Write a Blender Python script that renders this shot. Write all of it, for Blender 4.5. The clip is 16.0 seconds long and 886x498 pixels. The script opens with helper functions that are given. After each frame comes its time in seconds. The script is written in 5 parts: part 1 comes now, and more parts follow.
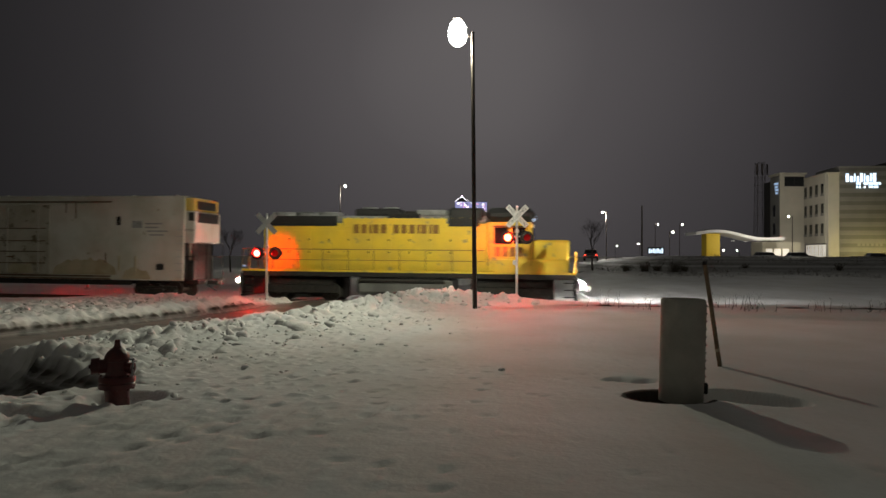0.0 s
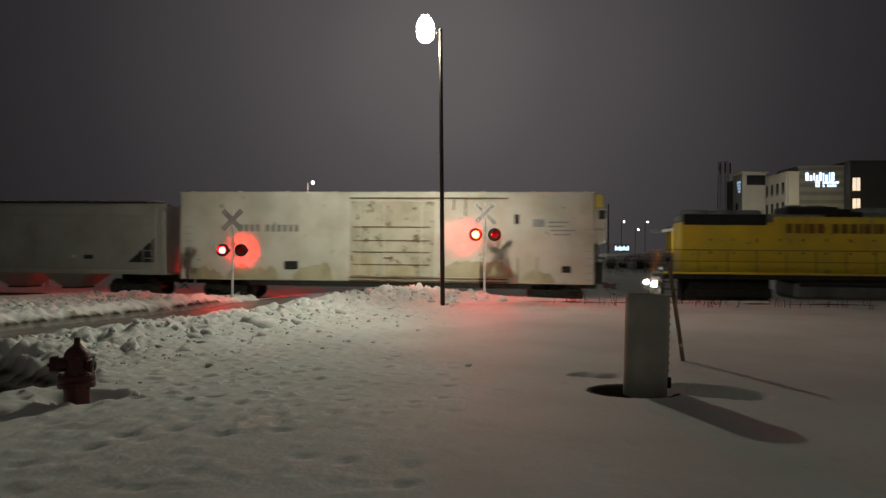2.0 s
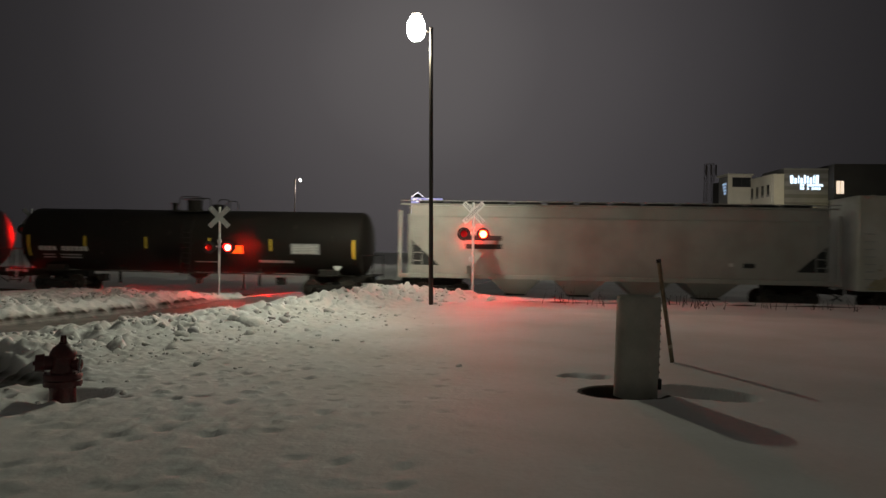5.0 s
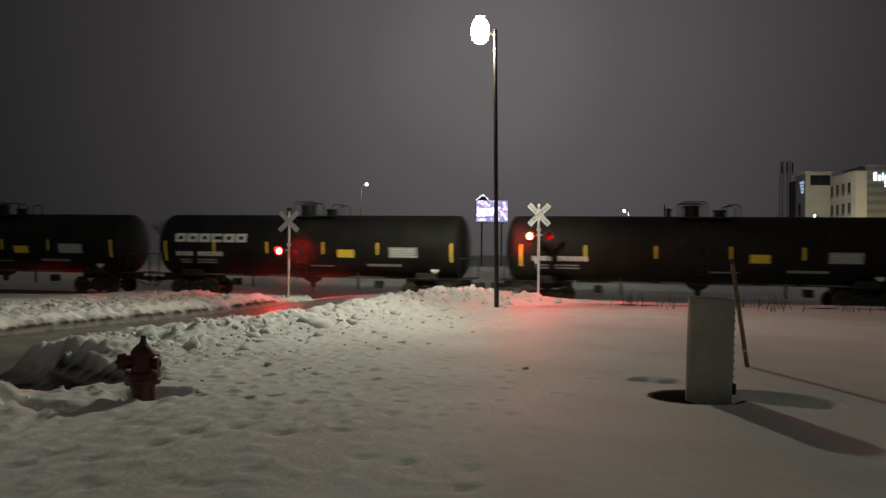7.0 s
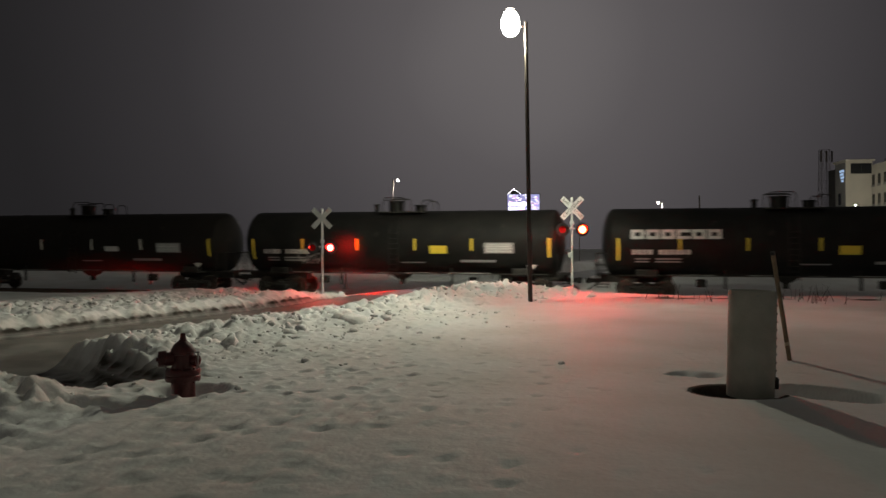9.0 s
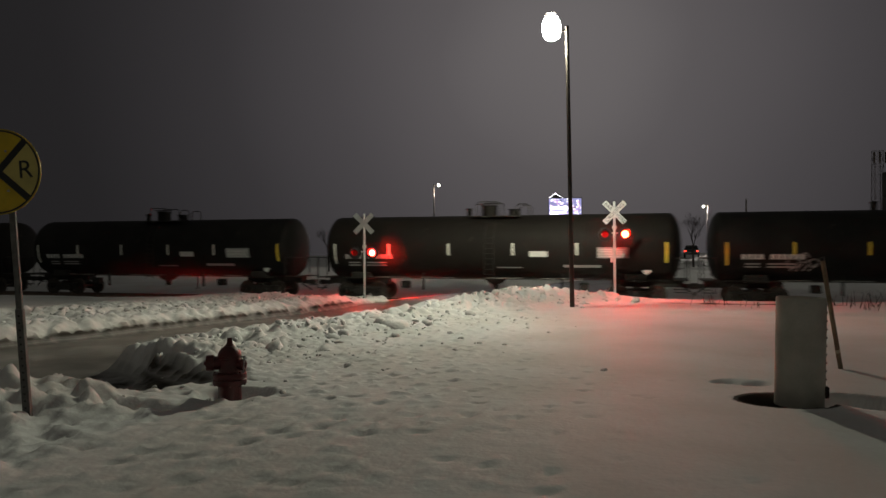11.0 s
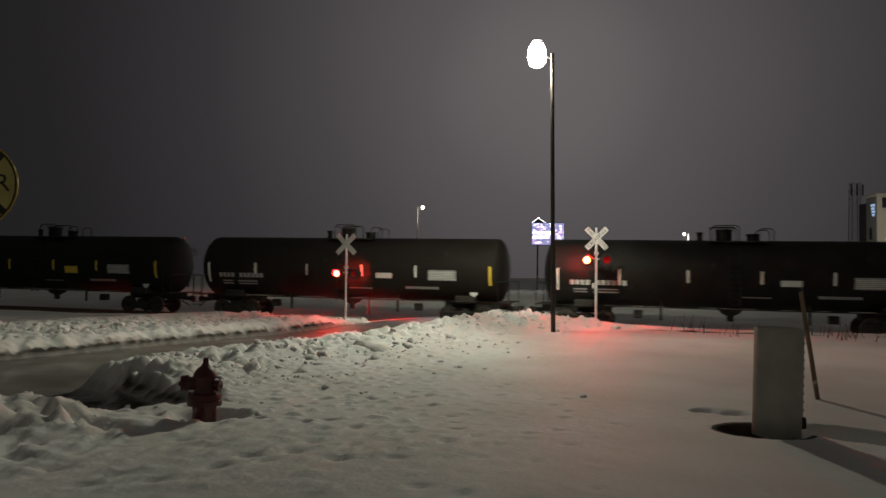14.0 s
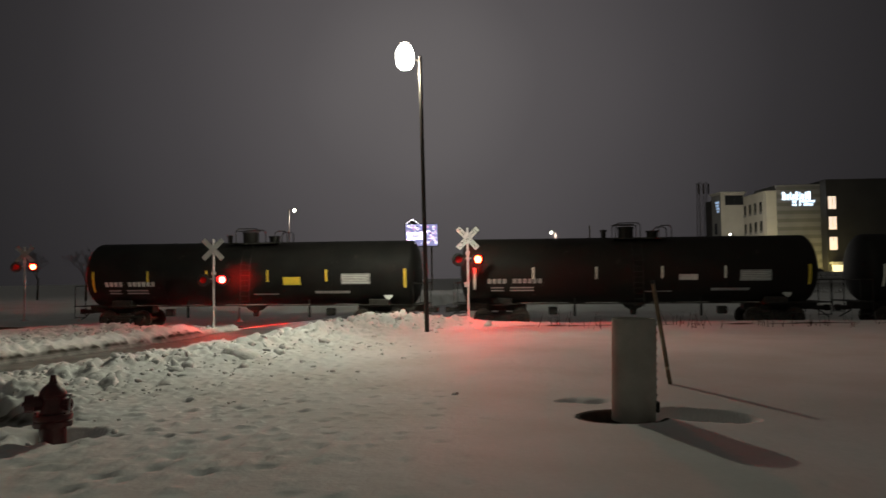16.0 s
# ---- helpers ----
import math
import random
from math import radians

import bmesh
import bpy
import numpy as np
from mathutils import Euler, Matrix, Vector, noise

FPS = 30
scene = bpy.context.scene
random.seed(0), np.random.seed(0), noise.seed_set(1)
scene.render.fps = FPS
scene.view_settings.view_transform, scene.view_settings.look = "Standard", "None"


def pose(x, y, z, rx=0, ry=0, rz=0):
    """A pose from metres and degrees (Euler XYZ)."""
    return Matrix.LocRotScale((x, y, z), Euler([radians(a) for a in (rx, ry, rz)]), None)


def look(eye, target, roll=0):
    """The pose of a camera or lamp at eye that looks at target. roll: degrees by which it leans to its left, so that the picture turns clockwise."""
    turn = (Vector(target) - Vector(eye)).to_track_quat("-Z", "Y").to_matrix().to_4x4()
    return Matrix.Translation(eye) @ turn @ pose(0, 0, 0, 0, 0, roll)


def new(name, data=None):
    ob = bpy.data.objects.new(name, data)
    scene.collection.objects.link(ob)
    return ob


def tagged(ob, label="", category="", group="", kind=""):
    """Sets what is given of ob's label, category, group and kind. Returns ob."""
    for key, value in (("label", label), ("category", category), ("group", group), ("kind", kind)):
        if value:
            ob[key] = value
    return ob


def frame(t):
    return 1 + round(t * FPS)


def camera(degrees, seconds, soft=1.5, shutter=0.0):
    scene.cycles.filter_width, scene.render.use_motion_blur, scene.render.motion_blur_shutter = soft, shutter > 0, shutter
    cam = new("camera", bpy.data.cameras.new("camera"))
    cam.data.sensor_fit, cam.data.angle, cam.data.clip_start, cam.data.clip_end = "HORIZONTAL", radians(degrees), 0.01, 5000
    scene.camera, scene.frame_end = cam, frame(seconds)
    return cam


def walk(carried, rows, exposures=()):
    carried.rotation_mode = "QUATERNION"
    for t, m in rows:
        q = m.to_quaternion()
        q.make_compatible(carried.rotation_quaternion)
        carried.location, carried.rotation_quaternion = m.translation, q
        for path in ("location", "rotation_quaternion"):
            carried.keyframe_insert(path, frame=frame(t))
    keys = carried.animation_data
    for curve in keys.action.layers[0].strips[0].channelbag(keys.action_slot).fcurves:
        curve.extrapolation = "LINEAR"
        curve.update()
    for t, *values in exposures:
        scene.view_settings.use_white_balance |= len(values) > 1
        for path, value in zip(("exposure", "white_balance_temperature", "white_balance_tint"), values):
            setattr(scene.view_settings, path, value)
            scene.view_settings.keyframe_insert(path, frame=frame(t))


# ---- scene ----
cam = camera(62.8, 16.0, shutter=0.5)
PATH = [
    (0, (0.312, 0.022, 2.132), (0.284, 2.022, 2.152), 0.2),
    (0.5, (0.329, -0.001, 2.118), (0.337, 1.999, 2.135), 0.4),
    (1, (0.336, 0.004, 2.109), (0.379, 2.003, 2.129), 0.4),
    (1.5, (0.335, 0.035, 2.111), (0.395, 2.034, 2.126), 0.3),
    (2, (0.33, 0.027, 2.116), (0.389, 2.026, 2.129), 0.2),
    (2.5, (0.315, 0.057, 2.113), (0.38, 2.056, 2.124), 0.1),
    (3, (0.31, 0.073, 2.112), (0.382, 2.071, 2.12), 0.3),
    (5.3, (0.264, 0.068, 2.13), (0.36, 2.066, 2.141), 0.7),
    (5.5, (0.272, 0.077, 2.126), (0.33, 2.077, 2.138), 0.7),
    (6, (0.258, 0.07, 2.126), (0.253, 2.07, 2.138), 0.7),
    (6.5, (0.267, 0.068, 2.122), (0.21, 2.067, 2.136), 0.5),
    (7, (0.264, 0.073, 2.119), (0.18, 2.071, 2.135), 0.4),
    (7.5, (0.263, 0.08, 2.122), (0.162, 2.077, 2.131), 0.1),
    (8, (0.261, 0.086, 2.12), (0.136, 2.082, 2.126), -0.2),
    (8.5, (0.242, 0.1, 2.116), (0.102, 2.095, 2.117), -0.3),
    (9, (0.225, 0.103, 2.122), (0.054, 2.096, 2.124), -0.3),
    (9.5, (0.217, 0.088, 2.127), (0.008, 2.077, 2.129), -0.2),
    (12, (0.245, 0.058, 2.149), (-0.051, 2.035, 2.18), -0.5),
    (12.5, (0.255, 0.071, 2.148), (-0.032, 2.05, 2.189), -0.5),
    (13, (0.248, 0.082, 2.167), (-0.034, 2.061, 2.222), 0.1),
    (13.5, (0.246, 0.095, 2.152), (-0.021, 2.076, 2.224), 0.6),
    (14, (0.239, 0.086, 2.16), (0.003, 2.07, 2.236), 0.8),
    (14.5, (0.269, 0.103, 2.156), (0.118, 2.096, 2.236), 0.8),
    (15, (0.291, 0.114, 2.157), (0.252, 2.112, 2.239), 0.3),
    (15.5, (0.289, 0.115, 2.151), (0.307, 2.113, 2.235), -0.3),
    (16, (0.316, 0.105, 2.151), (0.423, 2.1, 2.232), -0.9),
]
# the phone's exposure opens a little once the bright cars have gone
walk(cam, [(t, look(eye, target, roll)) for t, eye, target, roll in PATH],
     [(0, 0.0), (3.0, 0.0), (5.5, -0.05), (6.0, 0.2), (9.0, 0.26), (13.0, 0.22), (16.0, 0.14)])


# ---------- world, exposure ----------
world = bpy.data.worlds.new("night_sky")
scene.world = world
world.use_nodes = True
wn, wl = world.node_tree.nodes, world.node_tree.links
wn.clear()
w_out = wn.new("ShaderNodeOutputWorld")
w_bg = wn.new("ShaderNodeBackground")
w_tc = wn.new("ShaderNodeTexCoord")
w_dot = wn.new("ShaderNodeVectorMath")
w_dot.operation = "DOT_PRODUCT"
w_dot.inputs[1].default_value = Vector((0.03, 1.0, 0.26)).normalized()
w_ramp = wn.new("ShaderNodeValToRGB")
w_noise = wn.new("ShaderNodeTexNoise")
w_noise.inputs["Scale"].default_value = 2.2
w_add = wn.new("ShaderNodeMath")
w_add.operation = "MULTIPLY_ADD"
w_add.inputs[1].default_value = 0.02
w_off = wn.new("ShaderNodeMath")
w_off.operation = "SUBTRACT"
w_off.inputs[1].default_value = 0.012
w_ramp.color_ramp.interpolation = "B_SPLINE"
# misty night: the glow of the air round the lit crossing and the town is put into the sky's colour, the open country is
# darker; the brighter sky behind the camera is added fill
for i, (at, c) in enumerate(((0.0, (0.050, 0.049, 0.042)), (0.55, (0.010, 0.0095, 0.0097)), (0.80, (0.0125, 0.0118, 0.0125)), (0.90, (0.030, 0.0276, 0.0295)), (0.95, (0.053, 0.0485, 0.0512)), (0.985, (0.080, 0.0725, 0.0752)), (1.0, (0.135, 0.124, 0.124)))):
    el = w_ramp.color_ramp.elements[i] if i < 2 else w_ramp.color_ramp.elements.new(min(1.0, at))
    el.position, el.color = min(1.0, at), (*c, 1)
wl.new(w_tc.outputs["Generated"], w_dot.inputs[0])
wl.new(w_tc.outputs["Generated"], w_noise.inputs["Vector"])
wl.new(w_noise.outputs["Fac"], w_add.inputs[0])
wl.new(w_dot.outputs["Value"], w_add.inputs[2])
wl.new(w_add.outputs[0], w_off.inputs[0])
wl.new(w_off.outputs[0], w_ramp.inputs["Fac"])
wl.new(w_ramp.outputs["Color"], w_bg.inputs["Color"])
wl.new(w_bg.outputs[0], w_out.inputs["Surface"])


def lamp(name, place, watts, colour, radius=0.15, kind="POINT", aim=None, cone=150):
    data = bpy.data.lights.new(name, kind)
    data.energy, data.color = watts, colour
    data.shadow_soft_size = radius
    ob = new(name, data)
    if kind == "SPOT":
        data.spot_size, data.spot_blend = radians(cone), 0.6
        ob.matrix_world = look(place, aim)
    else:
        ob.location = place
    return ob


# the street lamp by the crossing, a far one, and the hotel forecourt
lamp("street_lamp_light", (0.50, 23.97, 8.98), 880, (0.95, 0.97, 0.75), 0.16)
# two spots added at the same head to brighten the track and the near-left snow
lamp("street_lamp_throw", (0.50, 23.97, 8.98), 4000, (0.95, 0.97, 0.75), 0.16, "SPOT", (-2.0, 35.0, 3.0), 94).data.spot_blend = 1.0
lamp("street_lamp_throw", (0.50, 23.97, 8.98), 2650, (0.95, 0.97, 0.75), 0.16, "SPOT", (-6.0, 17.77, 4.68), 120).data.spot_blend = 1.0
lamp("far_lamp_light", (-10.5, 75.1, 8.6), 700, (1.0, 0.97, 0.85), 0.2)
lamp("roadside_lamp_light", (20.7, 100.0, 7.7), 3000, (1.0, 0.97, 0.85), 0.2)
# fill added without a lamp head, to brighten the hotel's side wall
lamp("forecourt_fill", (56.0, 118.0, 8.3), 3600, (1.0, 0.93, 0.78), 0.4)
lamp("hotel_wall_light", (75.3, 124.6, 2.2), 620, (1.0, 0.82, 0.25), 0.4)
lamp("hotel_wall_light", (71.0, 125.0, 2.2), 430, (1.0, 0.82, 0.25), 0.4)
lamp("canopy_light", (50.0, 122.0, 4.0), 300, (1.0, 0.92, 0.75), 0.3)


# ---------- materials ----------
def mat(name, base, rough=0.6, metal=0.0, scale=6.0, var=0.25, bump=0.15, tint=None, fine=40.0, coat=0.0, wear=None, wear_at=0.62, dist=0.02):
    """Two scales of noise: broad stains towards tint, fine grain, bump; wear is a third colour in patches."""
    m = bpy.data.materials.new(name)
    m.use_nodes = True
    n, l = m.node_tree.nodes, m.node_tree.links
    b = n["Principled BSDF"]
    tc = n.new("ShaderNodeTexCoord")
    a = n.new("ShaderNodeTexNoise")
    a.inputs["Scale"].default_value, a.inputs["Detail"].default_value = scale, 6
    f = n.new("ShaderNodeTexNoise")
    f.inputs["Scale"].default_value, f.inputs["Detail"].default_value = fine, 4
    l.new(tc.outputs["Object"], a.inputs["Vector"])
    l.new(tc.outputs["Object"], f.inputs["Vector"])
    dark = tint or tuple(c * (1 - var) for c in base)
    mix = n.new("ShaderNodeMix")
    mix.data_type = "RGBA"
    mix.inputs["A"].default_value, mix.inputs["B"].default_value = (*base, 1), (*dark, 1)
    r = n.new("ShaderNodeMapRange")
    r.inputs["From Min"].default_value, r.inputs["From Max"].default_value = 0.38, 0.68
    l.new(a.outputs["Fac"], r.inputs["Value"])
    l.new(r.outputs["Result"], mix.inputs["Factor"])
    last = mix.outputs["Result"]
    if wear:
        w = n.new("ShaderNodeMix")
        w.data_type = "RGBA"
        w.inputs["B"].default_value = (*wear, 1)
        g = n.new("ShaderNodeTexNoise")
        g.inputs["Scale"].default_value, g.inputs["Detail"].default_value = scale * 2.7, 8
        l.new(tc.outputs["Object"], g.inputs["Vector"])
        wr = n.new("ShaderNodeMapRange")
        wr.inputs["From Min"].default_value, wr.inputs["From Max"].default_value = wear_at, wear_at + 0.08
        l.new(g.outputs["Fac"], wr.inputs["Value"])
        l.new(wr.outputs["Result"], w.inputs["Factor"])
        l.new(last, w.inputs["A"])
        last = w.outputs["Result"]
    h = n.new("ShaderNodeHueSaturation")
    fr = n.new("ShaderNodeMapRange")
    fr.inputs["To Min"].default_value, fr.inputs["To Max"].default_value = 1 - var * 0.6, 1 + var * 0.4
    l.new(f.outputs["Fac"], fr.inputs["Value"])
    l.new(fr.outputs["Result"], h.inputs["Value"])
    l.new(last, h.inputs["Color"])
    l.new(h.outputs["Color"], b.inputs["Base Color"])
    b.inputs["Roughness"].default_value, b.inputs["Metallic"].default_value = rough, metal
    b.inputs["Coat Weight"].default_value = coat
    if bump:
        bu = n.new("ShaderNodeBump")
        bu.inputs["Strength"].default_value, bu.inputs["Distance"].default_value = bump, dist
        l.new(f.outputs["Fac"], bu.inputs["Height"])
        l.new(bu.outputs["Normal"], b.inputs["Normal"])
    return m


def glow(name, colour, strength):
    m = bpy.data.materials.new(name)
    m.use_nodes = True
    b = m.node_tree.nodes["Principled BSDF"]
    b.inputs["Base Color"].default_value = (*colour, 1)
    b.inputs["Emission Color"].default_value = (*colour, 1)
    b.inputs["Emission Strength"].default_value = strength
    return m


M = dict(
    snow=mat("snow", (0.80, 0.80, 0.80), 0.75, scale=0.5, var=0.12, bump=0.20, fine=15.0, dist=0.035, tint=(0.70, 0.69, 0.67)),
    snow_chunk=mat("snow_chunk", (0.80, 0.80, 0.80), 0.8, scale=3.0, var=0.15, bump=0.5, fine=18.0, dist=0.03, tint=(0.68, 0.67, 0.65)),
    road=mat("wet_asphalt", (0.11, 0.105, 0.095), 0.5, scale=0.8, var=0.35, bump=0.25, fine=30.0, tint=(0.24, 0.23, 0.21), dist=0.006, coat=0.4),
    slush=mat("slush", (0.34, 0.33, 0.31), 0.5, scale=2.0, var=0.4, bump=0.4, fine=20.0),
    rail=mat("rail_steel", (0.20, 0.15, 0.12), 0.45, 0.8, scale=3.0, var=0.4),
    concrete=mat("concrete_panel", (0.34, 0.33, 0.31), 0.8, scale=2.0, var=0.35),
    pole=mat("brown_pole", (0.055, 0.042, 0.036), 0.5, 0.3, scale=3.0),
    galv=mat("galvanised_steel", (0.48, 0.48, 0.48), 0.45, 0.6, scale=9.0, var=0.3),
    post_dull=mat("dull_weathered_steel", (0.17, 0.165, 0.155), 0.7, 0.3, scale=9.0, var=0.4),
    yellow_pale=mat("faded_yellow_sheeting", (0.62, 0.52, 0.16), 0.5, scale=5.0, var=0.2, bump=0.03),
    sign_back=mat("weathered_sign_back", (0.27, 0.27, 0.27), 0.6, 0.2, scale=4.0, var=0.2, bump=0.03),
    alu=mat("aluminium_mast", (0.62, 0.62, 0.62), 0.45, 0.4, scale=6.0, var=0.2),
    white_sign=mat("white_sheeting", (0.55, 0.55, 0.55), 0.5, scale=4.0, var=0.15, bump=0.03),
    black=mat("black_paint", (0.012, 0.012, 0.012), 0.55, scale=4.0, var=0.4),
    letter=mat("black_letter", (0.02, 0.02, 0.02), 0.6, scale=9.0, bump=0.0),
    yellow_sign=mat("yellow_sheeting", (0.66, 0.46, 0.02), 0.5, scale=5.0, var=0.2, bump=0.03),
    hydrant=mat("red_hydrant_paint", (0.085, 0.006, 0.008), 0.45, scale=7.0, var=0.4, bump=0.3, wear=(0.10, 0.02, 0.015), coat=0.2),
    pvc=mat("grey_plastic_pipe", (0.50, 0.485, 0.43), 0.6, scale=2.5, var=0.2, bump=0.15, tint=(0.38, 0.365, 0.315)),
    dark_hole=mat("dark_soil", (0.018, 0.014, 0.011), 0.9, scale=8.0, var=0.5, bump=0.6),
    wood=mat("weathered_wood", (0.33, 0.24, 0.15), 0.8, scale=7.0, var=0.45, bump=0.5, fine=60.0),
    tape=mat("tape_band", (0.62, 0.55, 0.38), 0.5, scale=9.0, var=0.2),
    lens_off=mat("dark_red_lens", (0.34, 0.010, 0.014), 0.25, scale=9.0, var=0.2, bump=0.05),
    tank=mat("black_tank_paint", (0.009, 0.0082, 0.0080), 0.62, scale=0.9, var=0.3, bump=0.08, tint=(0.016, 0.0145, 0.0135), wear=(0.028, 0.024, 0.021), wear_at=0.66),
    tank_brown=mat("soot_brown_tank_paint", (0.014, 0.0112, 0.0098), 0.65, scale=0.9, var=0.3, bump=0.1, tint=(0.017, 0.0138, 0.0118), wear=(0.030, 0.025, 0.021), wear_at=0.66),
    gear=mat("grimy_running_gear", (0.030, 0.026, 0.023), 0.8, 0.2, scale=5.0, var=0.5, wear=(0.10, 0.07, 0.05)),
    wheel=mat("wheel_steel", (0.09, 0.075, 0.065), 0.6, 0.6, scale=8.0, var=0.4),
    reefer=mat("dirty_white_paint", (0.62, 0.60, 0.55), 0.55, scale=0.7, var=0.2, bump=0.1, tint=(0.48, 0.45, 0.38), wear=(0.30, 0.25, 0.15), wear_at=0.67),
    stain=mat("ochre_stain", (0.50, 0.44, 0.31), 0.7, scale=1.5, var=0.4, tint=(0.38, 0.32, 0.20)),
    reefer_dirty=mat("grimy_white_paint", (0.50, 0.47, 0.40), 0.65, scale=1.1, var=0.3, bump=0.12, tint=(0.36, 0.32, 0.24), wear=(0.17, 0.135, 0.085), wear_at=0.58),
    unit_yellow=mat("faded_yellow_cowl", (0.72, 0.50, 0.06), 0.55, scale=2.0, var=0.25, tint=(0.58, 0.44, 0.16), wear=(0.25, 0.20, 0.12)),
    rust=mat("rusty_rail", (0.20, 0.13, 0.07), 0.8, scale=6.0, var=0.5),
    hopper=mat("pale_grey_car_paint", (0.37, 0.36, 0.335), 0.6, scale=0.6, var=0.22, bump=0.1, tint=(0.29, 0.27, 0.24)),
    yellow=mat("armour_yellow_paint", (0.80, 0.55, 0.035), 0.5, scale=0.8, var=0.25, bump=0.08, tint=(0.64, 0.44, 0.05), wear=(0.34, 0.26, 0.10), wear_at=0.62),
    roof_grey=mat("roof_grey_paint", (0.26, 0.26, 0.26), 0.6, scale=2.0, var=0.35),
    grille=mat("dark_grille", (0.020, 0.020, 0.021), 0.7, scale=8.0),
    red_letter=mat("dark_red_letter", (0.27, 0.135, 0.02), 0.5, scale=7.0, var=0.3),
    grey_tank=mat("fuel_tank_grey", (0.16, 0.155, 0.15), 0.6, scale=1.2, var=0.4),
    cab_glass=mat("dark_cab_glass", (0.012, 0.013, 0.015), 0.08, scale=4.0, bump=0.0),
    refl_yellow=mat("yellow_reflector", (0.80, 0.58, 0.06), 0.4, scale=9.0, var=0.15, bump=0.0),
    refl_white=mat("white_reflector", (0.78, 0.78, 0.70), 0.4, scale=9.0, var=0.15, bump=0.0),
    stencil=mat("grey_stencil", (0.36, 0.36, 0.36), 0.6, scale=9.0, var=0.3, bump=0.0),
    stencil_white=mat("white_stencil", (0.68, 0.68, 0.66), 0.6, scale=9.0, var=0.25, bump=0.0),
    stucco=mat("pale_stucco", (0.52, 0.49, 0.42), 0.85, scale=0.3, var=0.15, bump=0.1),
    stucco_grey=mat("grey_cladding", (0.22, 0.215, 0.21), 0.8, scale=0.3, var=0.2),
    stucco_dim=mat("dim_grey_cladding", (0.15, 0.145, 0.135), 0.8, scale=0.3, var=0.2),
    cladding_dark=mat("dark_cladding", (0.032, 0.030, 0.030), 0.8, scale=0.3, var=0.25),
    window=mat("dark_window_glass", (0.02, 0.022, 0.026), 0.08, scale=3.0, bump=0.0),
    weed=mat("dead_weed", (0.075, 0.062, 0.046), 0.9, scale=8.0, var=0.5),
    bark=mat("bare_bark", (0.045, 0.036, 0.030), 0.9, scale=5.0, var=0.4),
    car_dark=mat("car_paint_dark", (0.03, 0.03, 0.034), 0.3, scale=3.0, coat=0.5),
    car_pale=mat("car_paint_pale", (0.40, 0.40, 0.41), 0.3, scale=3.0, coat=0.5),
    rubber=mat("tyre_rubber", (0.02, 0.02, 0.02), 0.9, scale=9.0),
)
sn, sl = M["snow"].node_tree.nodes, M["snow"].node_tree.links
s_bsdf = sn["Principled BSDF"]
for k_ in ("tank", "tank_brown"):
    M[k_].node_tree.nodes["Principled BSDF"].inputs["Specular IOR Level"].default_value = 0.16
for k_ in ("snow", "snow_chunk", "dark_hole", "weed", "pvc"):
    M[k_].node_tree.nodes["Principled BSDF"].inputs["Specular IOR Level"].default_value = 0.08
s_clean = s_bsdf.inputs["Base Color"].links[0].from_socket
# snow darkens by a mask: soil, dead grass, and shade painted into the hollow
s_mask, s_mix, s_soil_shade = sn.new("ShaderNodeAttribute"), sn.new("ShaderNodeMix"), sn.new("ShaderNodeMix")
s_tex, s_map, s_mul = sn.new("ShaderNodeTexNoise"), sn.new("ShaderNodeMapRange"), sn.new("ShaderNodeMath")
s_mask.attribute_name = "dirt_shade"
s_tex.inputs["Scale"].default_value, s_tex.inputs["Detail"].default_value = 11.0, 9
s_map.inputs["From Min"].default_value, s_map.inputs["From Max"].default_value = 0.60, 0.34
s_map.inputs["To Min"].default_value, s_map.inputs["To Max"].default_value = 0.85, 2.2
s_mul.operation, s_mul.use_clamp = "MULTIPLY", True
s_mix.data_type = s_soil_shade.data_type = "RGBA"
s_soil_shade.inputs["A"].default_value, s_soil_shade.inputs["B"].default_value = (0.085, 0.077, 0.066, 1), (0.030, 0.025, 0.020, 1)
sl.new(s_tex.outputs["Fac"], s_map.inputs["Value"])
sl.new(s_tex.outputs["Fac"], s_soil_shade.inputs["Factor"])
sl.new(s_map.outputs["Result"], s_mul.inputs[0])
sl.new(s_mask.outputs["Fac"], s_mul.inputs[1])
sl.new(s_mul.outputs[0], s_mix.inputs["Factor"])
sl.new(s_clean, s_mix.inputs["A"])
sl.new(s_soil_shade.outputs["Result"], s_mix.inputs["B"])
sl.new(s_mix.outputs["Result"], s_bsdf.inputs["Base Color"])
rn, rl = M["road"].node_tree.nodes, M["road"].node_tree.links
r_tex, r_map = rn.new("ShaderNodeTexNoise"), rn.new("ShaderNodeMapRange")
r_tex.inputs["Scale"].default_value, r_tex.inputs["Detail"].default_value = 0.9, 5
r_map.inputs["From Min"].default_value, r_map.inputs["From Max"].default_value = 0.35, 0.65
r_map.inputs["To Min"].default_value, r_map.inputs["To Max"].default_value = 0.04, 0.16
rl.new(r_tex.outputs["Fac"], r_map.inputs["Value"])
rl.new(r_map.outputs["Result"], rn["Principled BSDF"].inputs["Coat Roughness"])
rn["Principled BSDF"].inputs["Coat IOR"].default_value = 1.33
